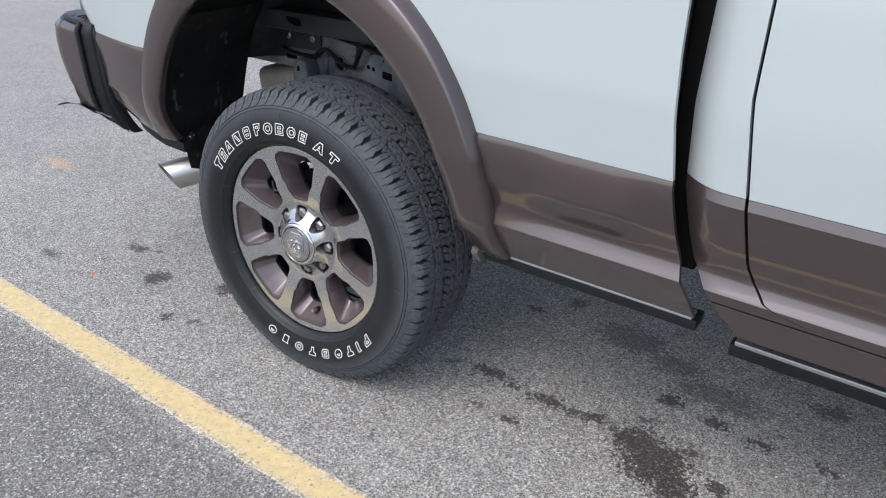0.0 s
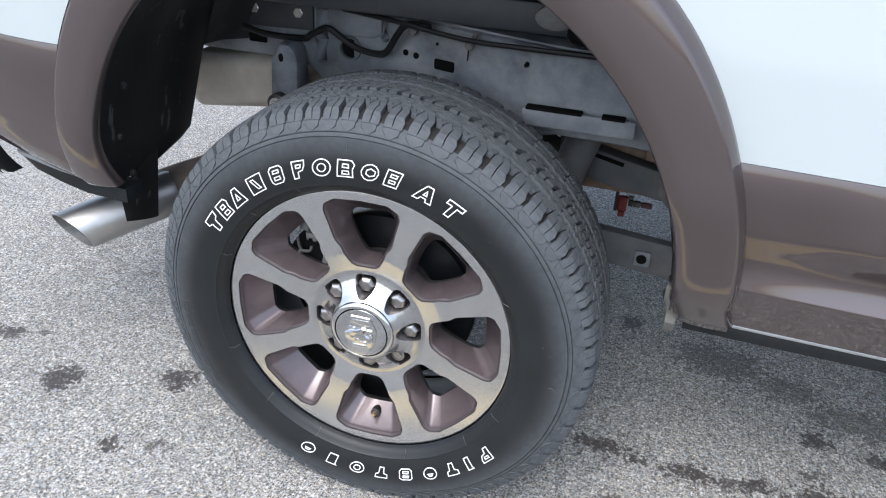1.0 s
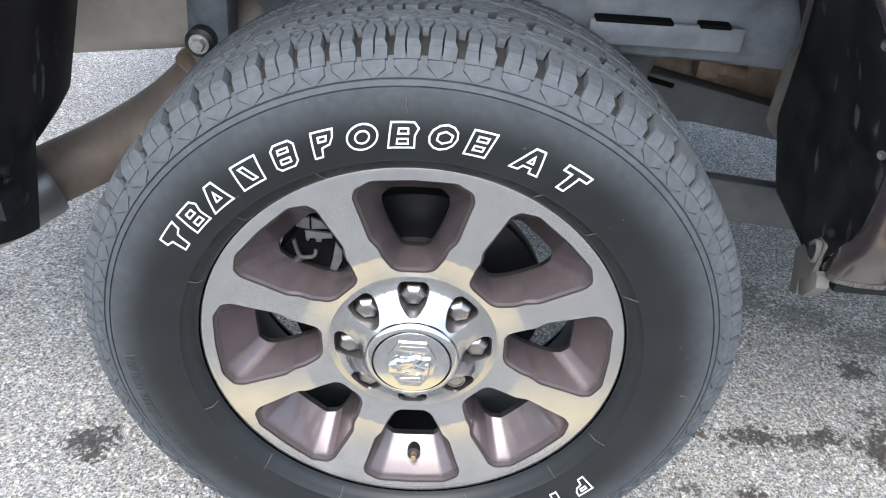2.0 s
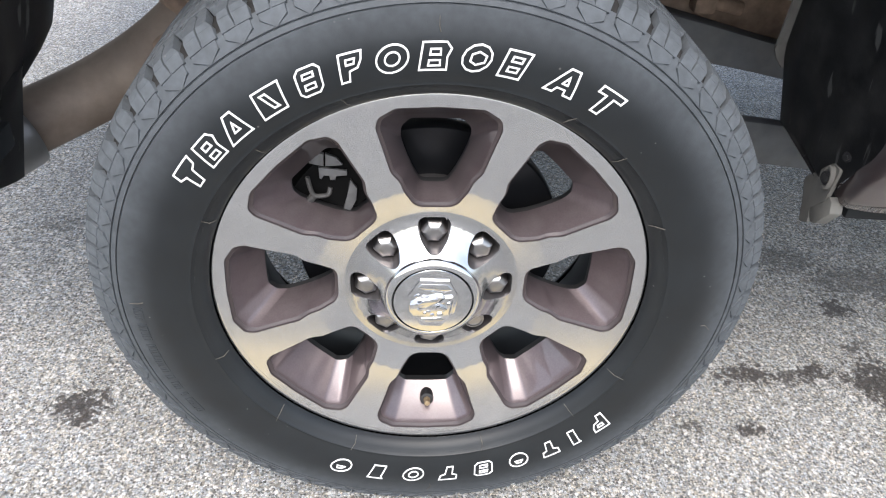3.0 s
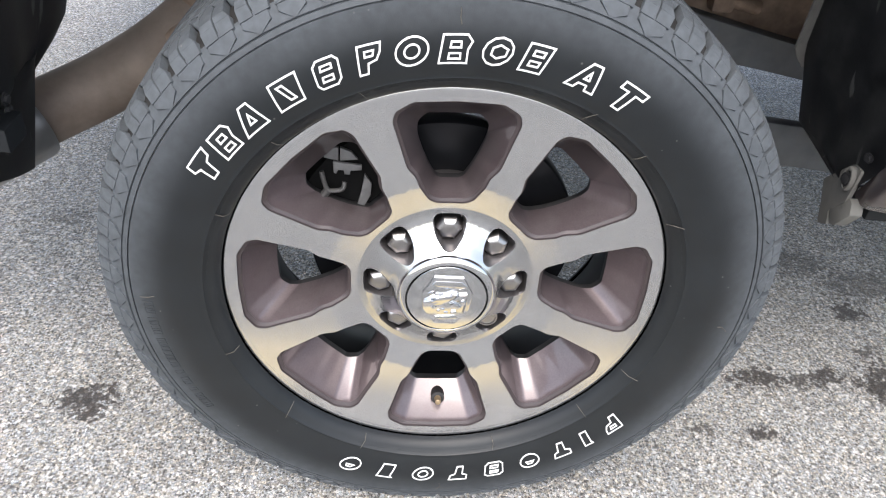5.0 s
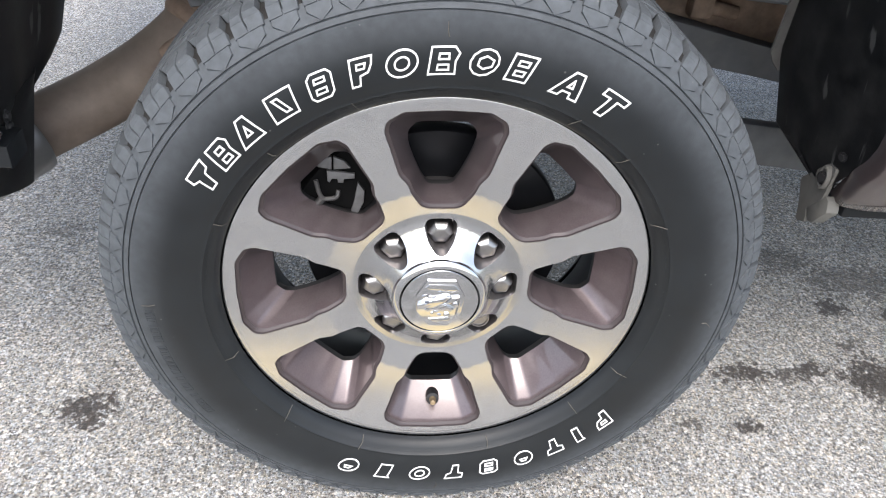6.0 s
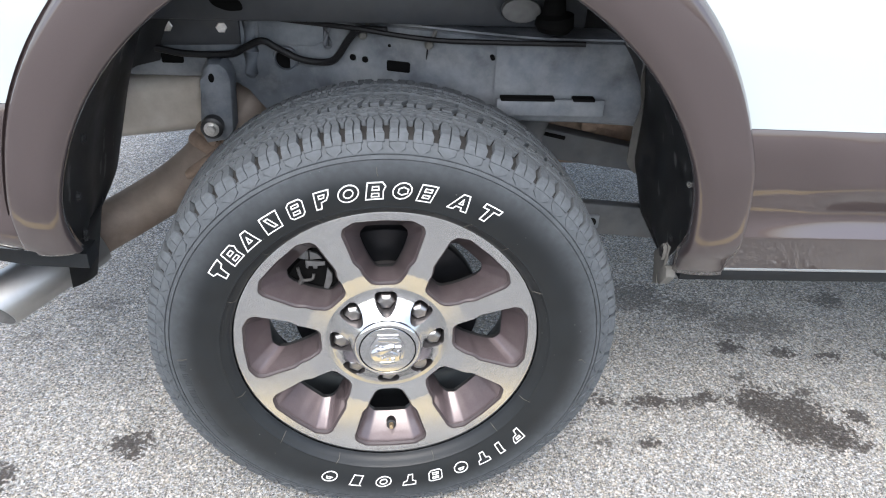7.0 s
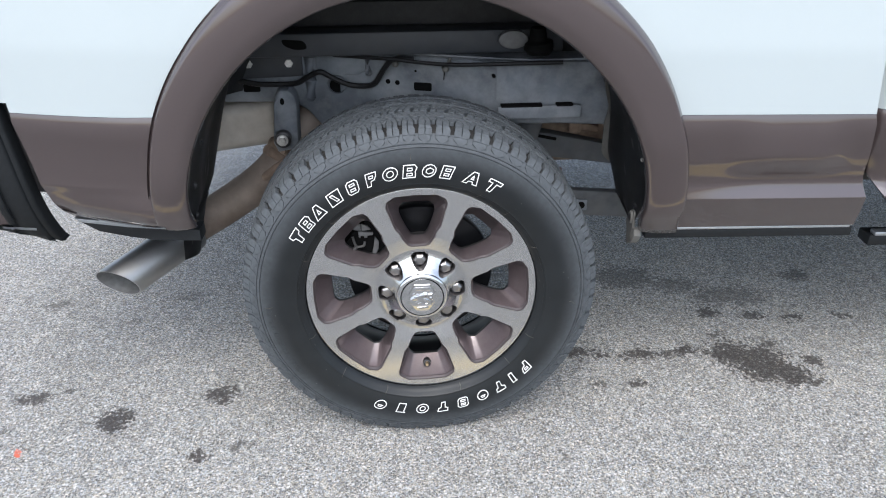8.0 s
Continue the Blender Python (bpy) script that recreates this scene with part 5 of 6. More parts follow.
def spun(bm, profile, n=128, slot=0, closed=False):
    """Revolve (y, r) points round the axle."""
    rows = [[polar(r, 2 * math.pi * i / n, y) for i in range(n)] for y, r in profile]
    return grid(bm, rows, closed_u=closed, closed_v=True, slot=slot)


def mirrored(half):
    """Outline from its right half, top to bottom."""
    return [(u, v) for u, v in half] + [(-u, v) for u, v in reversed(half) if u > 1e-6]


def sector(bm, walls, half, rings, r0, r1, face_y, centre, turn, slots, corner=0.006, floor=None, step=2 * math.pi / 8):
    """One eighth of the wheel's face with an opening. half: right half of the opening as (across, radius);
    rings: (scale, towards, depth) of the walls that go back from it."""
    out = rounded(mirrored(half), corner)
    c = Vector((0, centre))
    h = step / 2
    corners = [Vector((r * math.sin(s * h), r * math.cos(s * h))) for r in (r0, r1) for s in (-1, 1)]
    dirs = sorted({round(math.atan2((p - c).x, (p - c).y), 6) for p in out} | {round(math.atan2((p - c).x, (p - c).y), 6) for p in corners} | {round(-math.pi + 2 * math.pi * k / 48, 6) for k in range(48)})
    def cast(poly, d):
        best = None
        w = Vector((math.sin(d), math.cos(d)))
        for i in range(len(poly)):
            a, b = poly[i] - c, poly[(i + 1) % len(poly)] - c
            e = b - a
            den = w.x * e.y - w.y * e.x
            if abs(den) < 1e-12:
                continue
            t = (a.x * e.y - a.y * e.x) / den
            s = (a.x * w.y - a.y * w.x) / den
            if t > 0 and -1e-6 <= s <= 1 + 1e-6 and (best is None or t < best):
                best = t
        return c + w * (best or 0.01)
    bound = [Vector((r1 * math.sin(-h + 2 * h * i / 24), r1 * math.cos(-h + 2 * h * i / 24))) for i in range(25)]
    bound += [Vector((r0 * math.sin(h - 2 * h * i / 24), r0 * math.cos(h - 2 * h * i / 24))) for i in range(25)]
    A = [cast(bound, d) for d in dirs]
    B = [cast(out, d) for d in dirs]
    def at(p, y):
        r, a = p.length, math.pi / 2 - math.atan2(p.x, p.y) + turn
        return polar(r, a, y)
    loops = [[at(a.lerp(b, t), face_y(a.lerp(b, t).length)) for a, b in zip(A, B)] for t in (0, 0.03, 0.08, 0.16, 0.3, 0.5, 0.75, 1)]
    made = [[bm.verts.new(p) for p in lp] for lp in loops]
    n = len(dirs)
    for a, b in zip(made, made[1:]):
        for i in range(n):
            bm.faces.new((a[i], a[(i + 1) % n], b[(i + 1) % n], b[i])).material_index = slots[0]
    # the walls run from corner to corner
    bm = walls
    made, tags = [[bm.verts.new(at(p, face_y(p.length))) for p in out]], []
    for poly, depth, slot in rings:
        pts = rounded(mirrored(poly), corner)
        made.append([bm.verts.new(at(p, face_y(p.length) + depth)) for p in pts])
        tags.append(slot)
    n = len(out)
    for (a, b), s in zip(zip(made, made[1:]), tags):
        for i in range(n):
            bm.faces.new((a[i], a[(i + 1) % n], b[(i + 1) % n], b[i])).material_index = s
    if floor is not None:
        bm.faces.new(made[-1]).material_index = floor


def turned_normals(ob, profile, low, high):
    """Shade a turned face by the slope of its profile."""
    normals = []
    for v in ob.data.vertices:
        dx, dz = v.co.x - CX, v.co.z - CZ
        r = math.hypot(dx, dz)
        a, b = max(low, r - 0.0012), min(high, r + 0.0012)
        s = (profile(b) - profile(a)) / (b - a)
        normals.append(Vector((s * dx / r, -1.0, s * dz / r)).normalized())
    ob.data.normals_split_custom_set_from_vertices(normals)


def face_y(r):
    return float(np.interp(r, (0.112, 0.144, 0.150, 0.270), (0.0450, 0.0380, 0.0367, 0.0283)))


def hub_y(r):
    return float(np.interp(r, (0.060, 0.064, 0.072, 0.085, 0.094, 0.103, 0.112), (0.016, 0.0195, 0.0275, 0.0375, 0.0425, 0.0448, 0.0450)))


def build_wheel(tilt):
    wheel = empty("wheel", truck)
    bm = bmesh.new()
    window = [(0.0, 0.2545), (0.046, 0.2520), (0.064, 0.240), (0.0665, 0.228), (0.0595, 0.205), (0.0500, 0.172), (0.0400, 0.160), (0.0360, 0.148), (0.0250, 0.129), (0.0160, 0.1245), (0.0, 0.1245)]
    window = [(u * 1.07, 0.19 + (v - 0.19) * (1.055 if v > 0.19 else 1.075)) for u, v in window]
    lip0 = [(u * 0.99, 0.19 + (v - 0.19) * 0.991) for u, v in window]
    lip = [(u * 0.93, 0.19 + (v - 0.19) * 0.938) for u, v in window]
    lip2 = [(u * 0.905, 0.19 + (v - 0.19) * 0.917) for u, v in window]
    back = [(0.0, 0.2170), (0.031, 0.2160), (0.0415, 0.205), (0.0420, 0.192), (0.0385, 0.178), (0.0325, 0.160), (0.0285, 0.151), (0.0260, 0.144), (0.0185, 0.1285), (0.0125, 0.1235), (0.0, 0.1235)]
    for k in range(8):
        walls = bmesh.new()
        # the pocket's last ring is black, depth shade put into the colour
        sector(bm, walls, window, [(lip0, 0.0030, 2), (lip, 0.0056, 2), (lip2, 0.0120, 0), (back, 0.054, 0), ([(u * 1.03, v) for u, v in back], 0.064, 1)], 0.112, 0.2670, face_y, 0.188, tilt + 2 * math.pi * k / 8, (0,), 0.0045)
        part("wheel_pocket", walls, [POCKET, BLACK, LIP], wheel, "mauve painted pocket between two spokes", angle=28)
    bmesh.ops.remove_doubles(bm, verts=bm.verts, dist=0.00015)
    turned_normals(part("rim_face", bm, ALLOY, wheel, "machined alloy eight-spoke wheel face", outward=True), face_y, 0.112, 0.267)
    # flange and barrel
    bm = bmesh.new()
    spun(bm, [(0.0283, 0.2670), (0.0280, 0.2700), (0.0279, 0.2722), (0.0284, 0.2740), (0.0310, 0.2754), (0.038, 0.2758)], 160)
    part("rim_flange", bm, ALLOY, wheel, "bright machined rim edge")
    bm = bmesh.new()
    spun(bm, [(0.037, 0.2665), (0.056, 0.262), (0.085, 0.246), (0.15, 0.236), (0.20, 0.245), (0.235, 0.266)], 96)
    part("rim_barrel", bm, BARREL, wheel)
    # hub with pockets for the nuts
    bm = bmesh.new()
    slot = [(0.0, 0.1045), (0.0140, 0.1040), (0.0198, 0.0990), (0.0205, 0.0900), (0.0165, 0.0770), (0.0070, 0.0655), (0.0, 0.0640)]
    inner = [(u * 0.93, 0.084 + (v - 0.084) * 0.93) for u, v in slot]
    for k in range(8):
        walls = bmesh.new()
        sector(bm, walls, slot, [(inner, 0.003, 1), ([(u * 0.88, 0.084 + (v - 0.084) * 0.9) for u, v in slot], 0.028, 1)], 0.060, 0.112, hub_y, 0.084, tilt + 2 * math.pi * k / 8, (0,), 0.004, floor=1)
        part("nut_pocket", walls, [POLISHED, WELL], wheel, angle=28)
    bmesh.ops.remove_doubles(bm, verts=bm.verts, dist=0.00015)
    turned_normals(part("hub", bm, POLISHED, wheel, "polished hub with nut pockets", outward=True), hub_y, 0.060, 0.112)
    bm = bmesh.new()
    vs = spun(bm, [(0.022, 0.0625), (0.0145, 0.0612), (0.0112, 0.0580), (0.0100, 0.0540), (0.0100, 0.0518), (0.0120, 0.0513), (0.0120, 0.0499), (0.0095, 0.0492), (0.0085, 0.03), (0.008, 0.008)], 96)
    bm.faces.new(vs[-1])
    part("centre_cap", bm, CHROME, wheel, "chrome centre cap with a raised emblem")
    # near-black ring laid in the cap's groove as its shade
    bm = bmesh.new()
    spun(bm, [(0.0122, 0.0512), (0.0114, 0.0511), (0.0114, 0.0501), (0.0122, 0.0500)], 96)
    part("cap_groove_ring", bm, HOLE, wheel, "thin black ring that puts shade into the cap's groove")
    # raised emblem made of plain shapes
    def plate(pts, y0, y1, bev=0.0015):
        bm = bmesh.new()
        prism(bm, [(CX + u, CZ + v) for u, v in pts], y0, y1, bev)
        part("emblem", bm, CHROME, wheel, "plain raised chrome emblem piece")
    plate(((-0.018, 0.036), (0.018, 0.036), (0.031, 0.012), (0.029, -0.014), (0.013, -0.037), (-0.013, -0.037), (-0.029, -0.014), (-0.031, 0.012)), 0.0055, 0.0095, 0.0012)
    plate(((-0.016, 0.031), (0.016, 0.031), (0.023, 0.024), (0.014, 0.020), (-0.012, 0.022), (-0.020, 0.026)), 0.0042, 0.0065, 0.0010)
    plate(((-0.029, 0.001), (-0.020, 0.006), (-0.008, 0.007), (0.004, 0.016), (0.012, 0.015), (0.006, 0.006), (-0.002, 0.002), (-0.010, -0.004), (-0.024, -0.004)), -0.0010, 0.0065, 0.003)
    plate(((0.006, 0.005), (0.014, 0.013), (0.024, 0.014), (0.018, 0.007), (0.012, 0.002)), 0.0005, 0.0065, 0.002)
    plate(((0.004, -0.003), (0.014, -0.010), (0.018, -0.006), (0.009, 0.000)), 0.0010, 0.0065, 0.0015)
    plate(((-0.013, -0.024), (0.012, -0.022), (0.015, -0.026), (0.008, -0.030), (-0.007, -0.031)), 0.0042, 0.0065, 0.0010)
    plate(((0.0215, -0.018), (0.0235, -0.006), (0.0245, 0.006), (0.026, -0.010), (0.0245, -0.018)), 0.0030, 0.0065, 0.0006)
    rng = random.Random(12)
    for k in range(14):
        a = 2 * math.pi * k / 14 + rng.uniform(-0.2, 0.2)
        r, s = rng.uniform(0.012, 0.026), rng.uniform(0.0018, 0.0042)
        cx, cz = r * math.cos(a), r * 1.05 * math.sin(a)
        q = rng.uniform(0, 3)
        plate([(cx + s * rng.uniform(0.7, 1.5) * math.cos(q + b), cz + s * rng.uniform(0.5, 1.0) * math.sin(q + b)) for b in (0, 1.1, 2.2, 3.3, 4.4, 5.4)], rng.uniform(0.0025, 0.0045), 0.0065, 0.0008)
    # nuts
    for k in range(8):
        a = tilt + math.pi / 2 + 2 * math.pi * k / 8
        x, _, z = polar(0.0826, a, 0)
        bm = bmesh.new()
        rows = []
        sides, q0 = (24, 0.0) if k == 5 else (6, 0.2 * k)
        prof = ((0.0140, 0.075), (0.0140, 0.044), (0.0136, 0.0425), (0.0115, 0.0420), (0.0110, 0.0440), (0.0075, 0.0440), (0.0070, 0.0415), (0.003, 0.0415)) if k == 5 else ((0.0185, 0.075), (0.0185, 0.066), (0.0172, 0.064), (0.0172, 0.0480), (0.0166, 0.0462), (0.0148, 0.0432), (0.0122, 0.0412), (0.0094, 0.0400), (0.0070, 0.0396), (0.003, 0.0395))
        for s, y in prof:
            rows.append([(x + s * math.cos(q), y, z + s * math.sin(q)) for q in (2 * math.pi / sides * i + q0 for i in range(sides))])
        vs = grid(bm, rows, closed_v=True)
        bm.faces.new(vs[-1])
        part("lug_nut", bm, NUT, wheel, "round keyed locking nut" if k == 5 else "chrome lug nut", angle=24)
    # valve in a round dimple of the lower pocket
    a = -math.pi / 2 + tilt + 0.008
    p, q = Vector(polar(0.236, a, 0.085)), Vector(polar(0.2255, a, 0.046))
    d = (q - p)
    bm = bmesh.new()
    tube(bm, [p + d * 0.25, p + d * 0.68, p + d * 0.70], [0.0105, 0.0095, 0.006], 18)
    part("valve_grommet", bm, BLACK, wheel, "black rubber valve grommet")
    bm = bmesh.new()
    tube(bm, [p + d * 0.6, p + d * 0.78, p + d * 0.80, q - d * 0.03, q], [0.0052, 0.0048, 0.0042, 0.0042, 0.0032], 14)
    part("valve_stem", bm, BRASS, wheel, "short brass valve stem")
    # brake behind the openings, coloured near black for the shade in there
    bm = bmesh.new()
    vs = spun(bm, [(0.135, 0.06), (0.135, 0.178), (0.138, 0.18), (0.16, 0.18), (0.163, 0.178), (0.163, 0.06)], 96, closed=True)
    part("brake_disc", bm, BARREL, wheel, "brake disc coloured near black for the wheel's inner shade")
    bm = bmesh.new()
    spun(bm, [(0.10, 0.05), (0.10, 0.108), (0.135, 0.112)], 64)
    part("brake_hat", bm, WELL, wheel)
    bm = bmesh.new()
    pts = []
    for i in range(13):
        a = math.radians(125 + 45 * i / 12)
        pts.append((CX + 0.205 * math.cos(a), CZ + 0.205 * math.sin(a)))
    for i in range(13):
        a = math.radians(170 - 45 * i / 12)
        pts.append((CX + 0.125 * math.cos(a), CZ + 0.125 * math.sin(a)))
    prism(bm, pts, 0.105, 0.19, 0.006)
    part("brake_caliper", bm, HOLE, wheel, "brake caliper coloured near black for the wheel's inner shade")
    # bracket arms and pale plates behind the caliper
    def arm(pts, r):
        bm = bmesh.new()
        tube(bm, curve_points(pts, 6), r, 10)
        part("caliper_arm", bm, DISC, wheel, "worn steel caliper arm")
    arm([(-0.160, 0.090, 0.542), (-0.156, 0.089, 0.525), (-0.151, 0.088, 0.517), (-0.142, 0.088, 0.517), (-0.134, 0.088, 0.520), (-0.132, 0.091, 0.528)], 0.0030)
    arm([(-0.152, 0.090, 0.516), (-0.158, 0.090, 0.508), (-0.165, 0.091, 0.499)], 0.0052)
    for outline in (
        [(-0.159, 0.566), (-0.155, 0.571), (-0.1405, 0.571), (-0.1405, 0.553), (-0.158, 0.556)],
        [(-0.1385, 0.571), (-0.125, 0.566), (-0.117, 0.556), (-0.1385, 0.553)],
        [(-0.147, 0.551), (-0.112, 0.548), (-0.112, 0.541), (-0.126, 0.541), (-0.126, 0.534), (-0.133, 0.534), (-0.133, 0.541), (-0.141, 0.541), (-0.143, 0.534), (-0.146, 0.536)],
        [(-0.108, 0.536), (-0.099, 0.523), (-0.100, 0.506), (-0.109, 0.485), (-0.118, 0.484), (-0.112, 0.508)],
    ):
        bm = bmesh.new()
        prism(bm, outline, 0.098, 0.103, 0.0008)
        part("caliper_plate", bm, DUSTMETAL, wheel, "pale grey caliper plate")
    build_tyre(wheel)
    return wheel


# tyre section from crown to bead: (depth, radius), groove floor
SIDE = [(0.1425, 0.4165), (0.10, 0.4160), (0.07, 0.4155), (0.048, 0.4140), (0.0325, 0.4115), (0.0225, 0.4055), (0.0145, 0.3970), (0.0100, 0.3895), (0.0090, 0.3872), (0.0112, 0.3863), (0.0112, 0.3855), (0.0084, 0.3849), (0.0066, 0.3805), (0.0060, 0.3797), (0.0084, 0.3792), (0.0084, 0.3783), (0.0054, 0.3777), (0.0046, 0.3715), (0.0038, 0.3660), (0.0012, 0.352), (0.0, 0.340), (0.0002, 0.325), (0.0020, 0.312), (0.0050, 0.300), (0.0062, 0.2965), (0.0060, 0.2945), (0.0078, 0.2935), (0.0115, 0.286), (0.0168, 0.2805), (0.0222, 0.2772), (0.0270, 0.2762)]


def side_frame():
    ys = np.array([p[0] for p in SIDE])
    rs = np.array([p[1] for p in SIDE])
    s = np.concatenate([[0], np.cumsum(np.hypot(np.diff(ys), np.diff(rs)))])
    return ys, rs, s


YS, RS, SS = side_frame()


def on_tyre(a, s, h):
    """Point at angle a, way s from the crown's middle (minus: the inner half), lifted by h."""
    t = abs(s)
    y, r = float(np.interp(t, SS, YS)), float(np.interp(t, SS, RS))
    y1, r1 = float(np.interp(t + 0.004, SS, YS)), float(np.interp(t + 0.004, SS, RS))
    y0, r0 = float(np.interp(max(0, t - 0.004), SS, YS)), float(np.interp(max(0, t - 0.004), SS, RS))
    ty, tr = y1 - y0, r1 - r0
    q = math.hypot(ty, tr)
    ny, nr = tr / q, -ty / q
    y, r = y + ny * h, r + nr * h
    if s < 0:
        y = 0.285 - y
    return Vector(polar(r, a, y))


def settle(bm):
    """Flatten the foot of the tyre on the ground."""
    for v in bm.verts:
        if v.co.z < 0.001:
            v.co.z = 0.001


def build_tyre(wheel):
    bm = bmesh.new()
    prof = list(SIDE)
    prof = prof[::-1] + [(0.285 - y, r) for y, r in SIDE[1:]]
    spun(bm, prof, 200)
    # floors of the tread grooves take the darkened rubber
    for f in bm.faces:
        c = f.calc_center_median()
        f.material_index = 1 if math.hypot(c.x - CX, c.z - CZ) > 0.4075 else 0
    settle(bm)
    part("tyre", bm, [TYRE, GROOVE], wheel, "black all-terrain truck tyre", angle=40)
    bm = bmesh.new()
    N = 66
    # the blocks' pitch swells and shrinks round the tyre
    ease = [1.0 + 0.17 * math.cos(5 * (2 * math.pi * i / N - math.radians(63))) for i in range(N)]
    starts = np.concatenate([[0.0], np.cumsum(ease)]) / sum(ease) * 2 * math.pi

    def lift(s):
        return float(np.interp(abs(s), (0.0, 0.092, 0.108, 0.118, 0.125, 0.131), (0.0088, 0.0096, 0.0090, 0.0064, 0.0038, 0.0022)))

    def block(outline, h=None, shrink=0.0007):
        """outline: (angle, way) corners of one block."""
        ca = sum(p[0] for p in outline) / len(outline)
        cs = sum(p[1] for p in outline) / len(outline)
        R = 0.42
        low = [bm.verts.new(on_tyre(a, s, -0.002)) for a, s in outline]
        mid = [bm.verts.new(on_tyre(a, s, (h or lift(s)) - 0.0008)) for a, s in outline]
        top = []
        for a, s in outline:
            da, ds = (a - ca) * R, s - cs
            q = max(1e-5, math.hypot(da, ds))
            k = max(0.0, 1 - shrink / q)
            top.append(bm.verts.new(on_tyre(ca + da * k / R, cs + ds * k, h or lift(s))))
        n = len(outline)
        for x, y in ((low, mid), (mid, top)):
            for i in range(n):
                bm.faces.new((x[i], x[(i + 1) % n], y[(i + 1) % n], y[i]))
        bm.faces.new(top)

    def cut(a0, pitch, w, lo, hi, bends, cuts, gap=0.0010):
        """A block from lo to hi, w of a pitch wide, whose sides follow bends (share, shift in pitch), cut by sipes."""
        g = gap / 0.42
        for c in range(cuts):
            x0 = a0 + w * pitch * (c / cuts - 0.5) + (g if c else 0)
            x1 = a0 + w * pitch * ((c + 1) / cuts - 0.5)
            left = [(x0 + d * pitch, lo + (hi - lo) * t) for t, d in bends]
            right = [(x1 + d * pitch, lo + (hi - lo) * t) for t, d in bends]
            for k in range(len(bends) - 1):
                block([left[k], right[k], right[k + 1], left[k + 1]])

    def strip_of(b, pitch, rows, sg):
        """Blocks between left and right edges given in shares of the pitch, way by way."""
        for (s0, l0, r0), (s1, l1, r1) in zip(rows, rows[1:]):
            block([(b + l0 * pitch, sg * s0), (b + r0 * pitch, sg * s0), (b + r1 * pitch, sg * s1), (b + l1 * pitch, sg * s1)], shrink=0.0004)

    for k in range(N):
        pitch = starts[k + 1] - starts[k]
        a = starts[k]
        for sg in (1, -1):
            b = a + (0.5 * pitch if sg < 0 else 0)
            g = 0.0008 / 0.42 / pitch
            j = 0.03 if k % 2 else -0.02
            jag = 0.0040 if k % 2 else 0.0
            # shoulder block, halved by a thin sipe, which runs over the edge on to the sidewall
            strip_of(b, pitch, [(0.0715, -0.20, j - 0.05 - g), (0.078, -0.26, j + 0.07 - g), (0.085, -0.33, j - g), (0.090, -0.345, j - 0.05 - g), (0.098, -0.36, j - 0.02 - g), (0.109, -0.345, j - g), (0.115, -0.44, j - g), (0.127, -0.42, -g)], sg)
            strip_of(b, pitch, [(0.0715, j - 0.05 + g, 0.22), (0.078, j + 0.07 + g, 0.28), (0.085, j + g, 0.33), (0.090, j - 0.05 + g, 0.345), (0.098, j - 0.02 + g, 0.36), (0.109, j + g, 0.345), (0.115, j + g, 0.38), (0.127, g, 0.40)], sg)
            # wedge between two blocks, above the notch
            strip_of(b, pitch, [(0.0715, 0.22 + 2 * g, 0.5 - g), (0.079, 0.28 + 2 * g, 0.5 - g)], sg)
            strip_of(b, pitch, [(0.0715, 0.5 + g, 0.80 - 2 * g), (0.079, 0.5 + g, 0.74 - 2 * g)], sg)
            strip_of(b, pitch, [(0.079, 0.28 + 2 * g, 0.74 - 2 * g), (0.0885, 0.37 + 2 * g, 0.63 - 2 * g)], sg)
            # pentagon on the sidewall below the block
            v = 0.36 * pitch
            block([(b - 1.0 * v, sg * 0.121), (b + 1.0 * v, sg * 0.121), (b + 1.08 * v, sg * 0.134), (b + 0.10 * v, sg * 0.147), (b - 0.98 * v, sg * 0.137)], 0.0026)
            cut(b + 0.3 * pitch, pitch, 0.80, sg * (0.0290 + jag), sg * (0.0640 - jag), [(0, -0.16), (0.25, 0.16), (0.5, -0.10), (0.75, 0.18), (1, -0.06)], 2, 0.0036)
        cut(a, pitch, 0.80, -0.0230 + jag, 0.0230 - jag, [(0, -0.20), (0.25, 0.12), (0.5, -0.12), (0.75, 0.14), (1, 0.20)], 2, 0.0036)
    settle(bm)
    tagged(part("tread", bm, TYRE, wheel, "grey worn all-terrain tread blocks", angle=30), kind="stuff")


def stroke(bm, loop, at, half=0.0009, h=0.0012):
    """A closed raised ribbon along a loop of (across, up) points."""
    n = len(loop)
    pts = [Vector(p) for p in loop]
    rows = []
    for i in range(n):
        a, b, c = pts[i - 1], pts[i], pts[(i + 1) % n]
        d1, d2 = (b - a).normalized(), (c - b).normalized()
        nrm = Vector((-(d1 + d2).y, (d1 + d2).x))
        if nrm.length < 1e-6:
            nrm = Vector((-d1.y, d1.x))
        nrm.normalize()
        k = half / max(0.5, nrm.dot(Vector((-d1.y, d1.x))))
        rows.append([at(b + nrm * k, 0.0), at(b + nrm * k, h), at(b - nrm * k, h), at(b - nrm * k, 0.0)])
    grid(bm, rows, closed_u=True)


# plain outlined shapes that stand in for the raised trade names
def ring(w, h, n=20, cx=0.0, cy=0.0):
    return [(cx + w * math.cos(2 * math.pi * i / n), cy + h * math.sin(2 * math.pi * i / n)) for i in range(n)]


WEDGE = [[(-0.5, 0.5), (0.5, 0.5), (0.46, 0.16), (0.22, 0.06), (0.16, -0.5), (-0.2, -0.5), (-0.22, 0.06), (-0.5, 0.16)]]
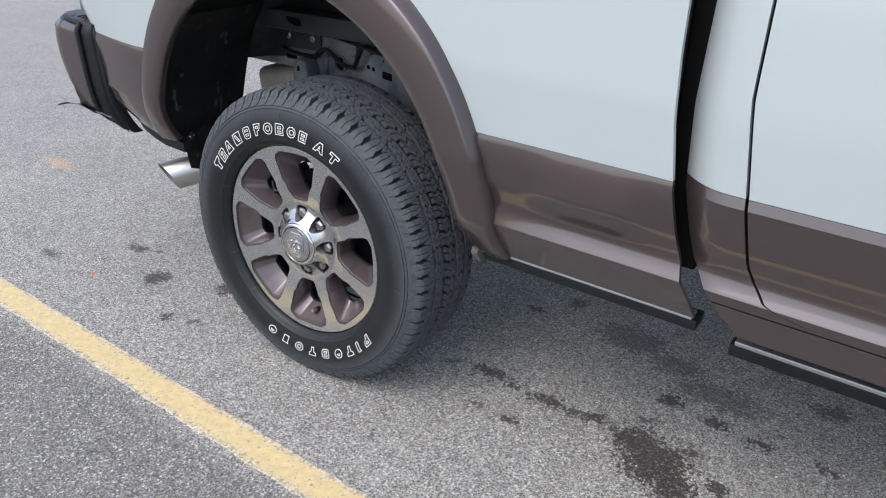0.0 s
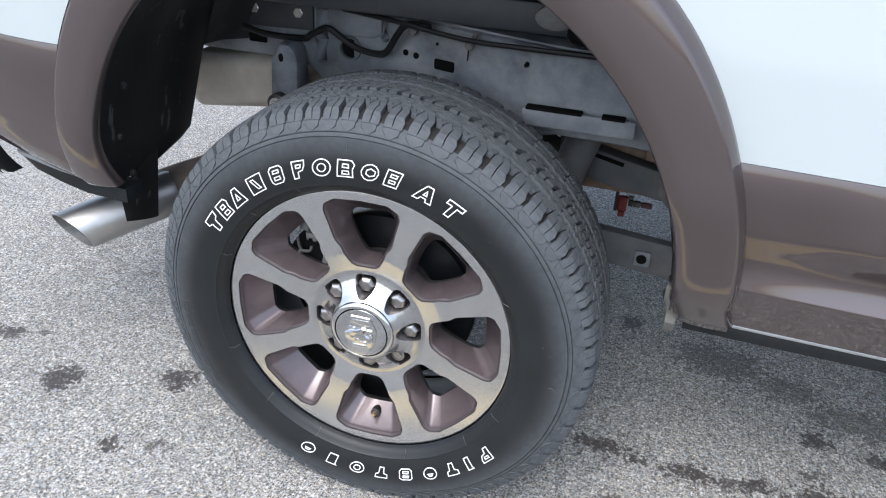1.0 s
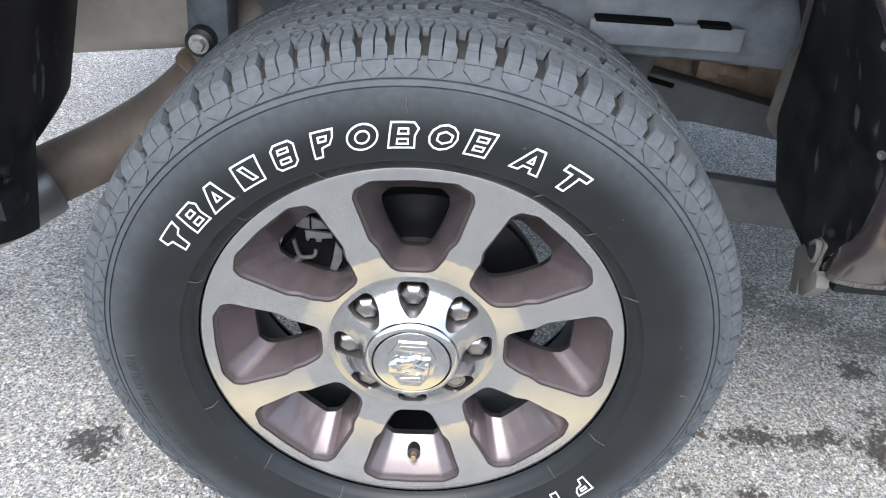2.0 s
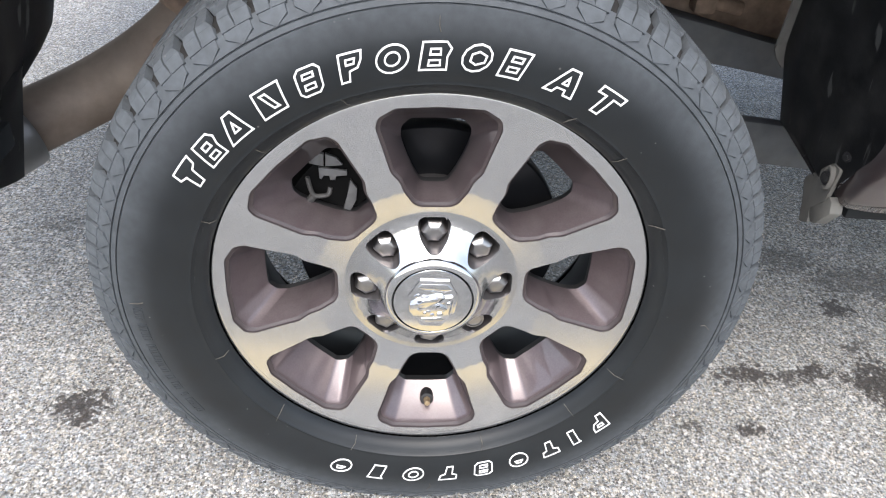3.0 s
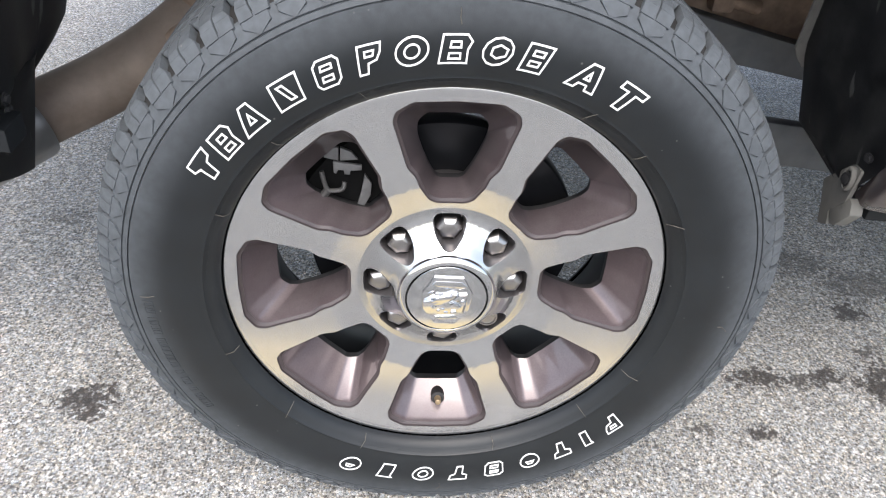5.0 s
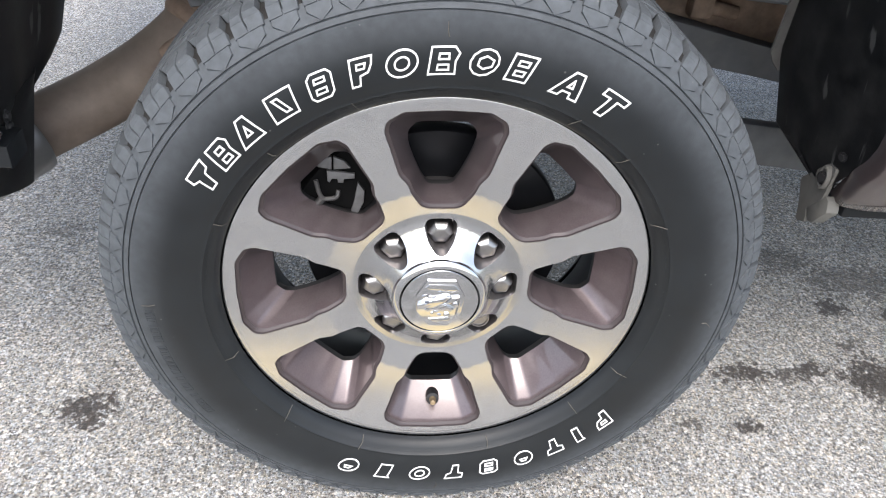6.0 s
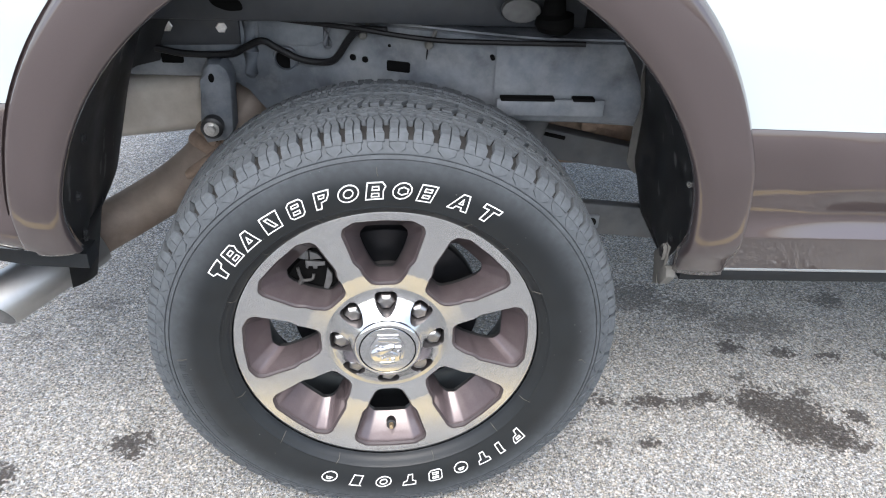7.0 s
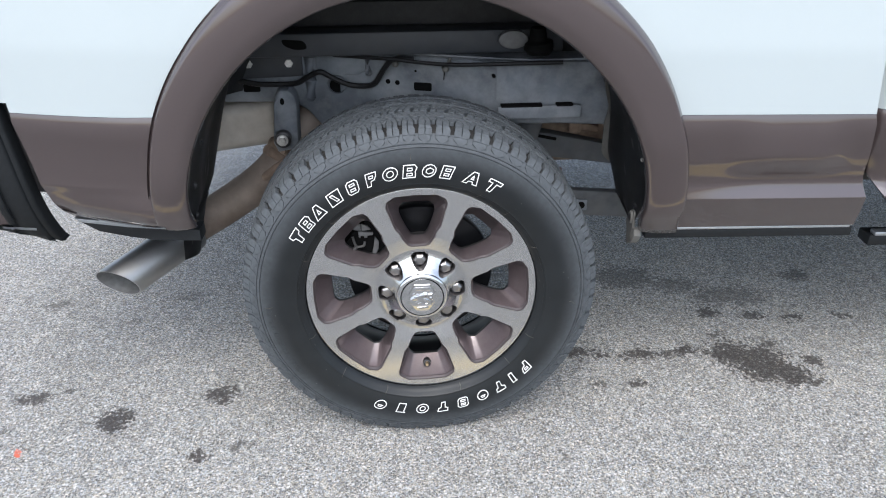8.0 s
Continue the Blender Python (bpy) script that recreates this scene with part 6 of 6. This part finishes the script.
SLAB = [[(-0.48, -0.5), (-0.48, 0.5), (0.3, 0.5), (0.5, 0.28), (0.42, -0.02), (0.5, -0.5)], [(-0.18, 0.06), (-0.18, 0.26), (0.14, 0.26), (0.18, 0.06)], [(-0.18, -0.34), (-0.18, -0.14), (0.2, -0.14), (0.24, -0.34)]]
ROOF = [[(-0.5, -0.5), (-0.16, 0.5), (0.16, 0.5), (0.5, -0.5)], [(-0.12, -0.2), (0.0, 0.16), (0.13, -0.2)]]
STEPS = [[(-0.48, -0.5), (-0.48, 0.5), (0.48, 0.5), (0.48, -0.5)], [(-0.26, 0.3), (-0.06, 0.3), (0.24, -0.3), (0.04, -0.3)]]
WAVE = [[(-0.46, -0.34), (-0.3, -0.5), (0.3, -0.5), (0.47, -0.32), (0.47, 0.34), (0.3, 0.5), (-0.3, 0.5), (-0.46, 0.34)], [(-0.22, 0.12), (-0.2, 0.28), (0.2, 0.28), (0.2, 0.12)], [(-0.22, -0.28), (-0.2, -0.1), (0.2, -0.1), (0.2, -0.28)]]
FLAG = [[(-0.4, -0.5), (-0.4, 0.5), (0.46, 0.5), (0.44, 0.2), (0.3, -0.06), (-0.02, -0.14), (-0.06, -0.5)], [(-0.14, 0.1), (-0.14, 0.28), (0.2, 0.28), (0.16, 0.1)]]
HOOP = [ring(0.52, 0.5), ring(0.24, 0.24)]
HORN = [ring(0.5, 0.5, 12), [(-0.2, -0.12), (-0.2, 0.12), (0.02, 0.24), (0.3, 0.12), (0.3, -0.12), (0.02, -0.24)]]
COMB = [[(-0.44, -0.5), (-0.44, 0.5), (0.46, 0.5), (0.46, -0.5)], [(-0.16, 0.1), (-0.16, 0.28), (0.24, 0.28), (0.24, 0.1)], [(-0.16, -0.28), (-0.16, -0.1), (0.24, -0.1), (0.24, -0.28)]]
LETTER_A = [[(-0.5, -0.5), (-0.14, 0.5), (0.16, 0.5), (0.5, -0.5), (0.2, -0.5), (0.14, -0.3), (-0.14, -0.3), (-0.2, -0.5)], [(-0.08, -0.1), (0.0, 0.2), (0.1, -0.1)]]
LETTER_T = [[(-0.5, 0.5), (0.5, 0.5), (0.5, 0.24), (0.16, 0.24), (0.16, -0.5), (-0.16, -0.5), (-0.16, 0.24), (-0.5, 0.24)]]
PEG = [[(-0.34, -0.5), (-0.34, 0.34), (-0.46, 0.5), (0.34, 0.5), (0.34, -0.5)]]
BEAD = [[(x, y) for x, y in ring(0.5, 0.5, 14)], [(-0.2, 0.04), (-0.1, 0.22), (0.12, 0.22), (0.2, 0.04)]]


def marks(glyphs, r, height):
    for shape, deg, w in glyphs:
        bm = bmesh.new()
        for loop in shape:
            def at(p, h):
                rr = r + p.y
                a = math.radians(deg) - p.x / r
                y = float(np.interp(rr, RS[::-1], YS[::-1]))
                return polar(rr, a, y + 0.0003 - h)
            dense = []
            pts = [Vector((u * w * 0.95 + 0.20 * v * height, v * height)) for u, v in loop]
            for i in range(len(pts)):
                a, b = pts[i], pts[(i + 1) % len(pts)]
                m = max(1, int((b - a).length / 0.004))
                dense += [a.lerp(b, j / m) for j in range(m)]
            stroke(bm, dense, at, 0.00092)
        part("sidewall_mark", bm, LETTER, wheel, "raised white outlined mark", smooth=False)


wheel = build_wheel(WHEEL_TURN)


def sidewall_point(r, a, h):
    return polar(r, a, float(np.interp(r, RS[::-1], YS[::-1])) - h)


def sidewall_details():
    # unreadable size code: low bars of rubber along the shoulder
    rng = random.Random(8)
    a, end = math.radians(183), math.radians(214)
    while a < end:
        w = rng.choice((0.0042, 0.0052, 0.0062)) / 0.36
        bm = bmesh.new()
        loop = [(-0.5, -0.5), (-0.5, 0.5), (0.5, 0.5), (0.5, -0.5)]
        stroke(bm, [(u * w * 0.36, v * 0.011) for u, v in loop], lambda p, h: sidewall_point(0.3615 + p.y, a + p.x / 0.3615, h), 0.0006, 0.0007)
        part("size_code_bar", bm, TYRE, wheel, "low raised rubber bar", smooth=False)
        a += w + rng.choice((0.0022, 0.0026, 0.008)) / 0.36
    # vent whiskers left from the mould
    for k in range(16):
        a = math.radians(22.5 * k + rng.uniform(-4, 4))
        r = 0.279 if k % 4 else 0.352
        n = rng.uniform(0.012, 0.021)
        bm = bmesh.new()
        tube(bm, [sidewall_point(r, a, 0.0), sidewall_point(r + n * 0.4, a + 0.004, 0.0016), sidewall_point(r + n, a + rng.uniform(-0.02, 0.02), 0.0022)], [0.0007, 0.0006, 0.0004], 5)
        part("vent_whisker", bm, WHISKER, wheel, smooth=False)
    # broken fitting line beside the rim
    bm = bmesh.new()
    for k in range(120):
        if rng.random() < 0.35:
            continue
        a = math.radians(3.0 * k)
        grid(bm, [[sidewall_point(0.2895 + dr, a + 0.035 * s, 0.0003 if 0 < i < 3 else -0.0002) for i, dr in enumerate((0, 0.0002, 0.0008, 0.001))] for s in (0, 0.5, 1)])
    tagged(part("fitting_line", bm, TYRE, wheel, "broken raised line round the bead", smooth=False), kind="stuff")


sidewall_details()
marks([(WEDGE, 147.2, .030), (SLAB, 140.4, .030), (ROOF, 133.4, .034), (STEPS, 124.8, .034), (WAVE, 116.6, .030), (FLAG, 108.9, .028), (HOOP, 101.3, .033), (SLAB, 93.8, .031), (HORN, 86.4, .031), (COMB, 79.6, .028), (LETTER_A, 69.3, .036), (LETTER_T, 60.8, .031)], 0.3275, 0.030)
marks([(FLAG, -39.5, .030), (PEG, -47.4, .016), (WEDGE, -54.4, .026), (BEAD, -63.1, .030), (WAVE, -72.6, .030), (WEDGE, -81.8, .026), (HOOP, -91.0, .030), (PEG, -100.5, .028), (BEAD, -110.0, .030)], 0.3285, 0.027)
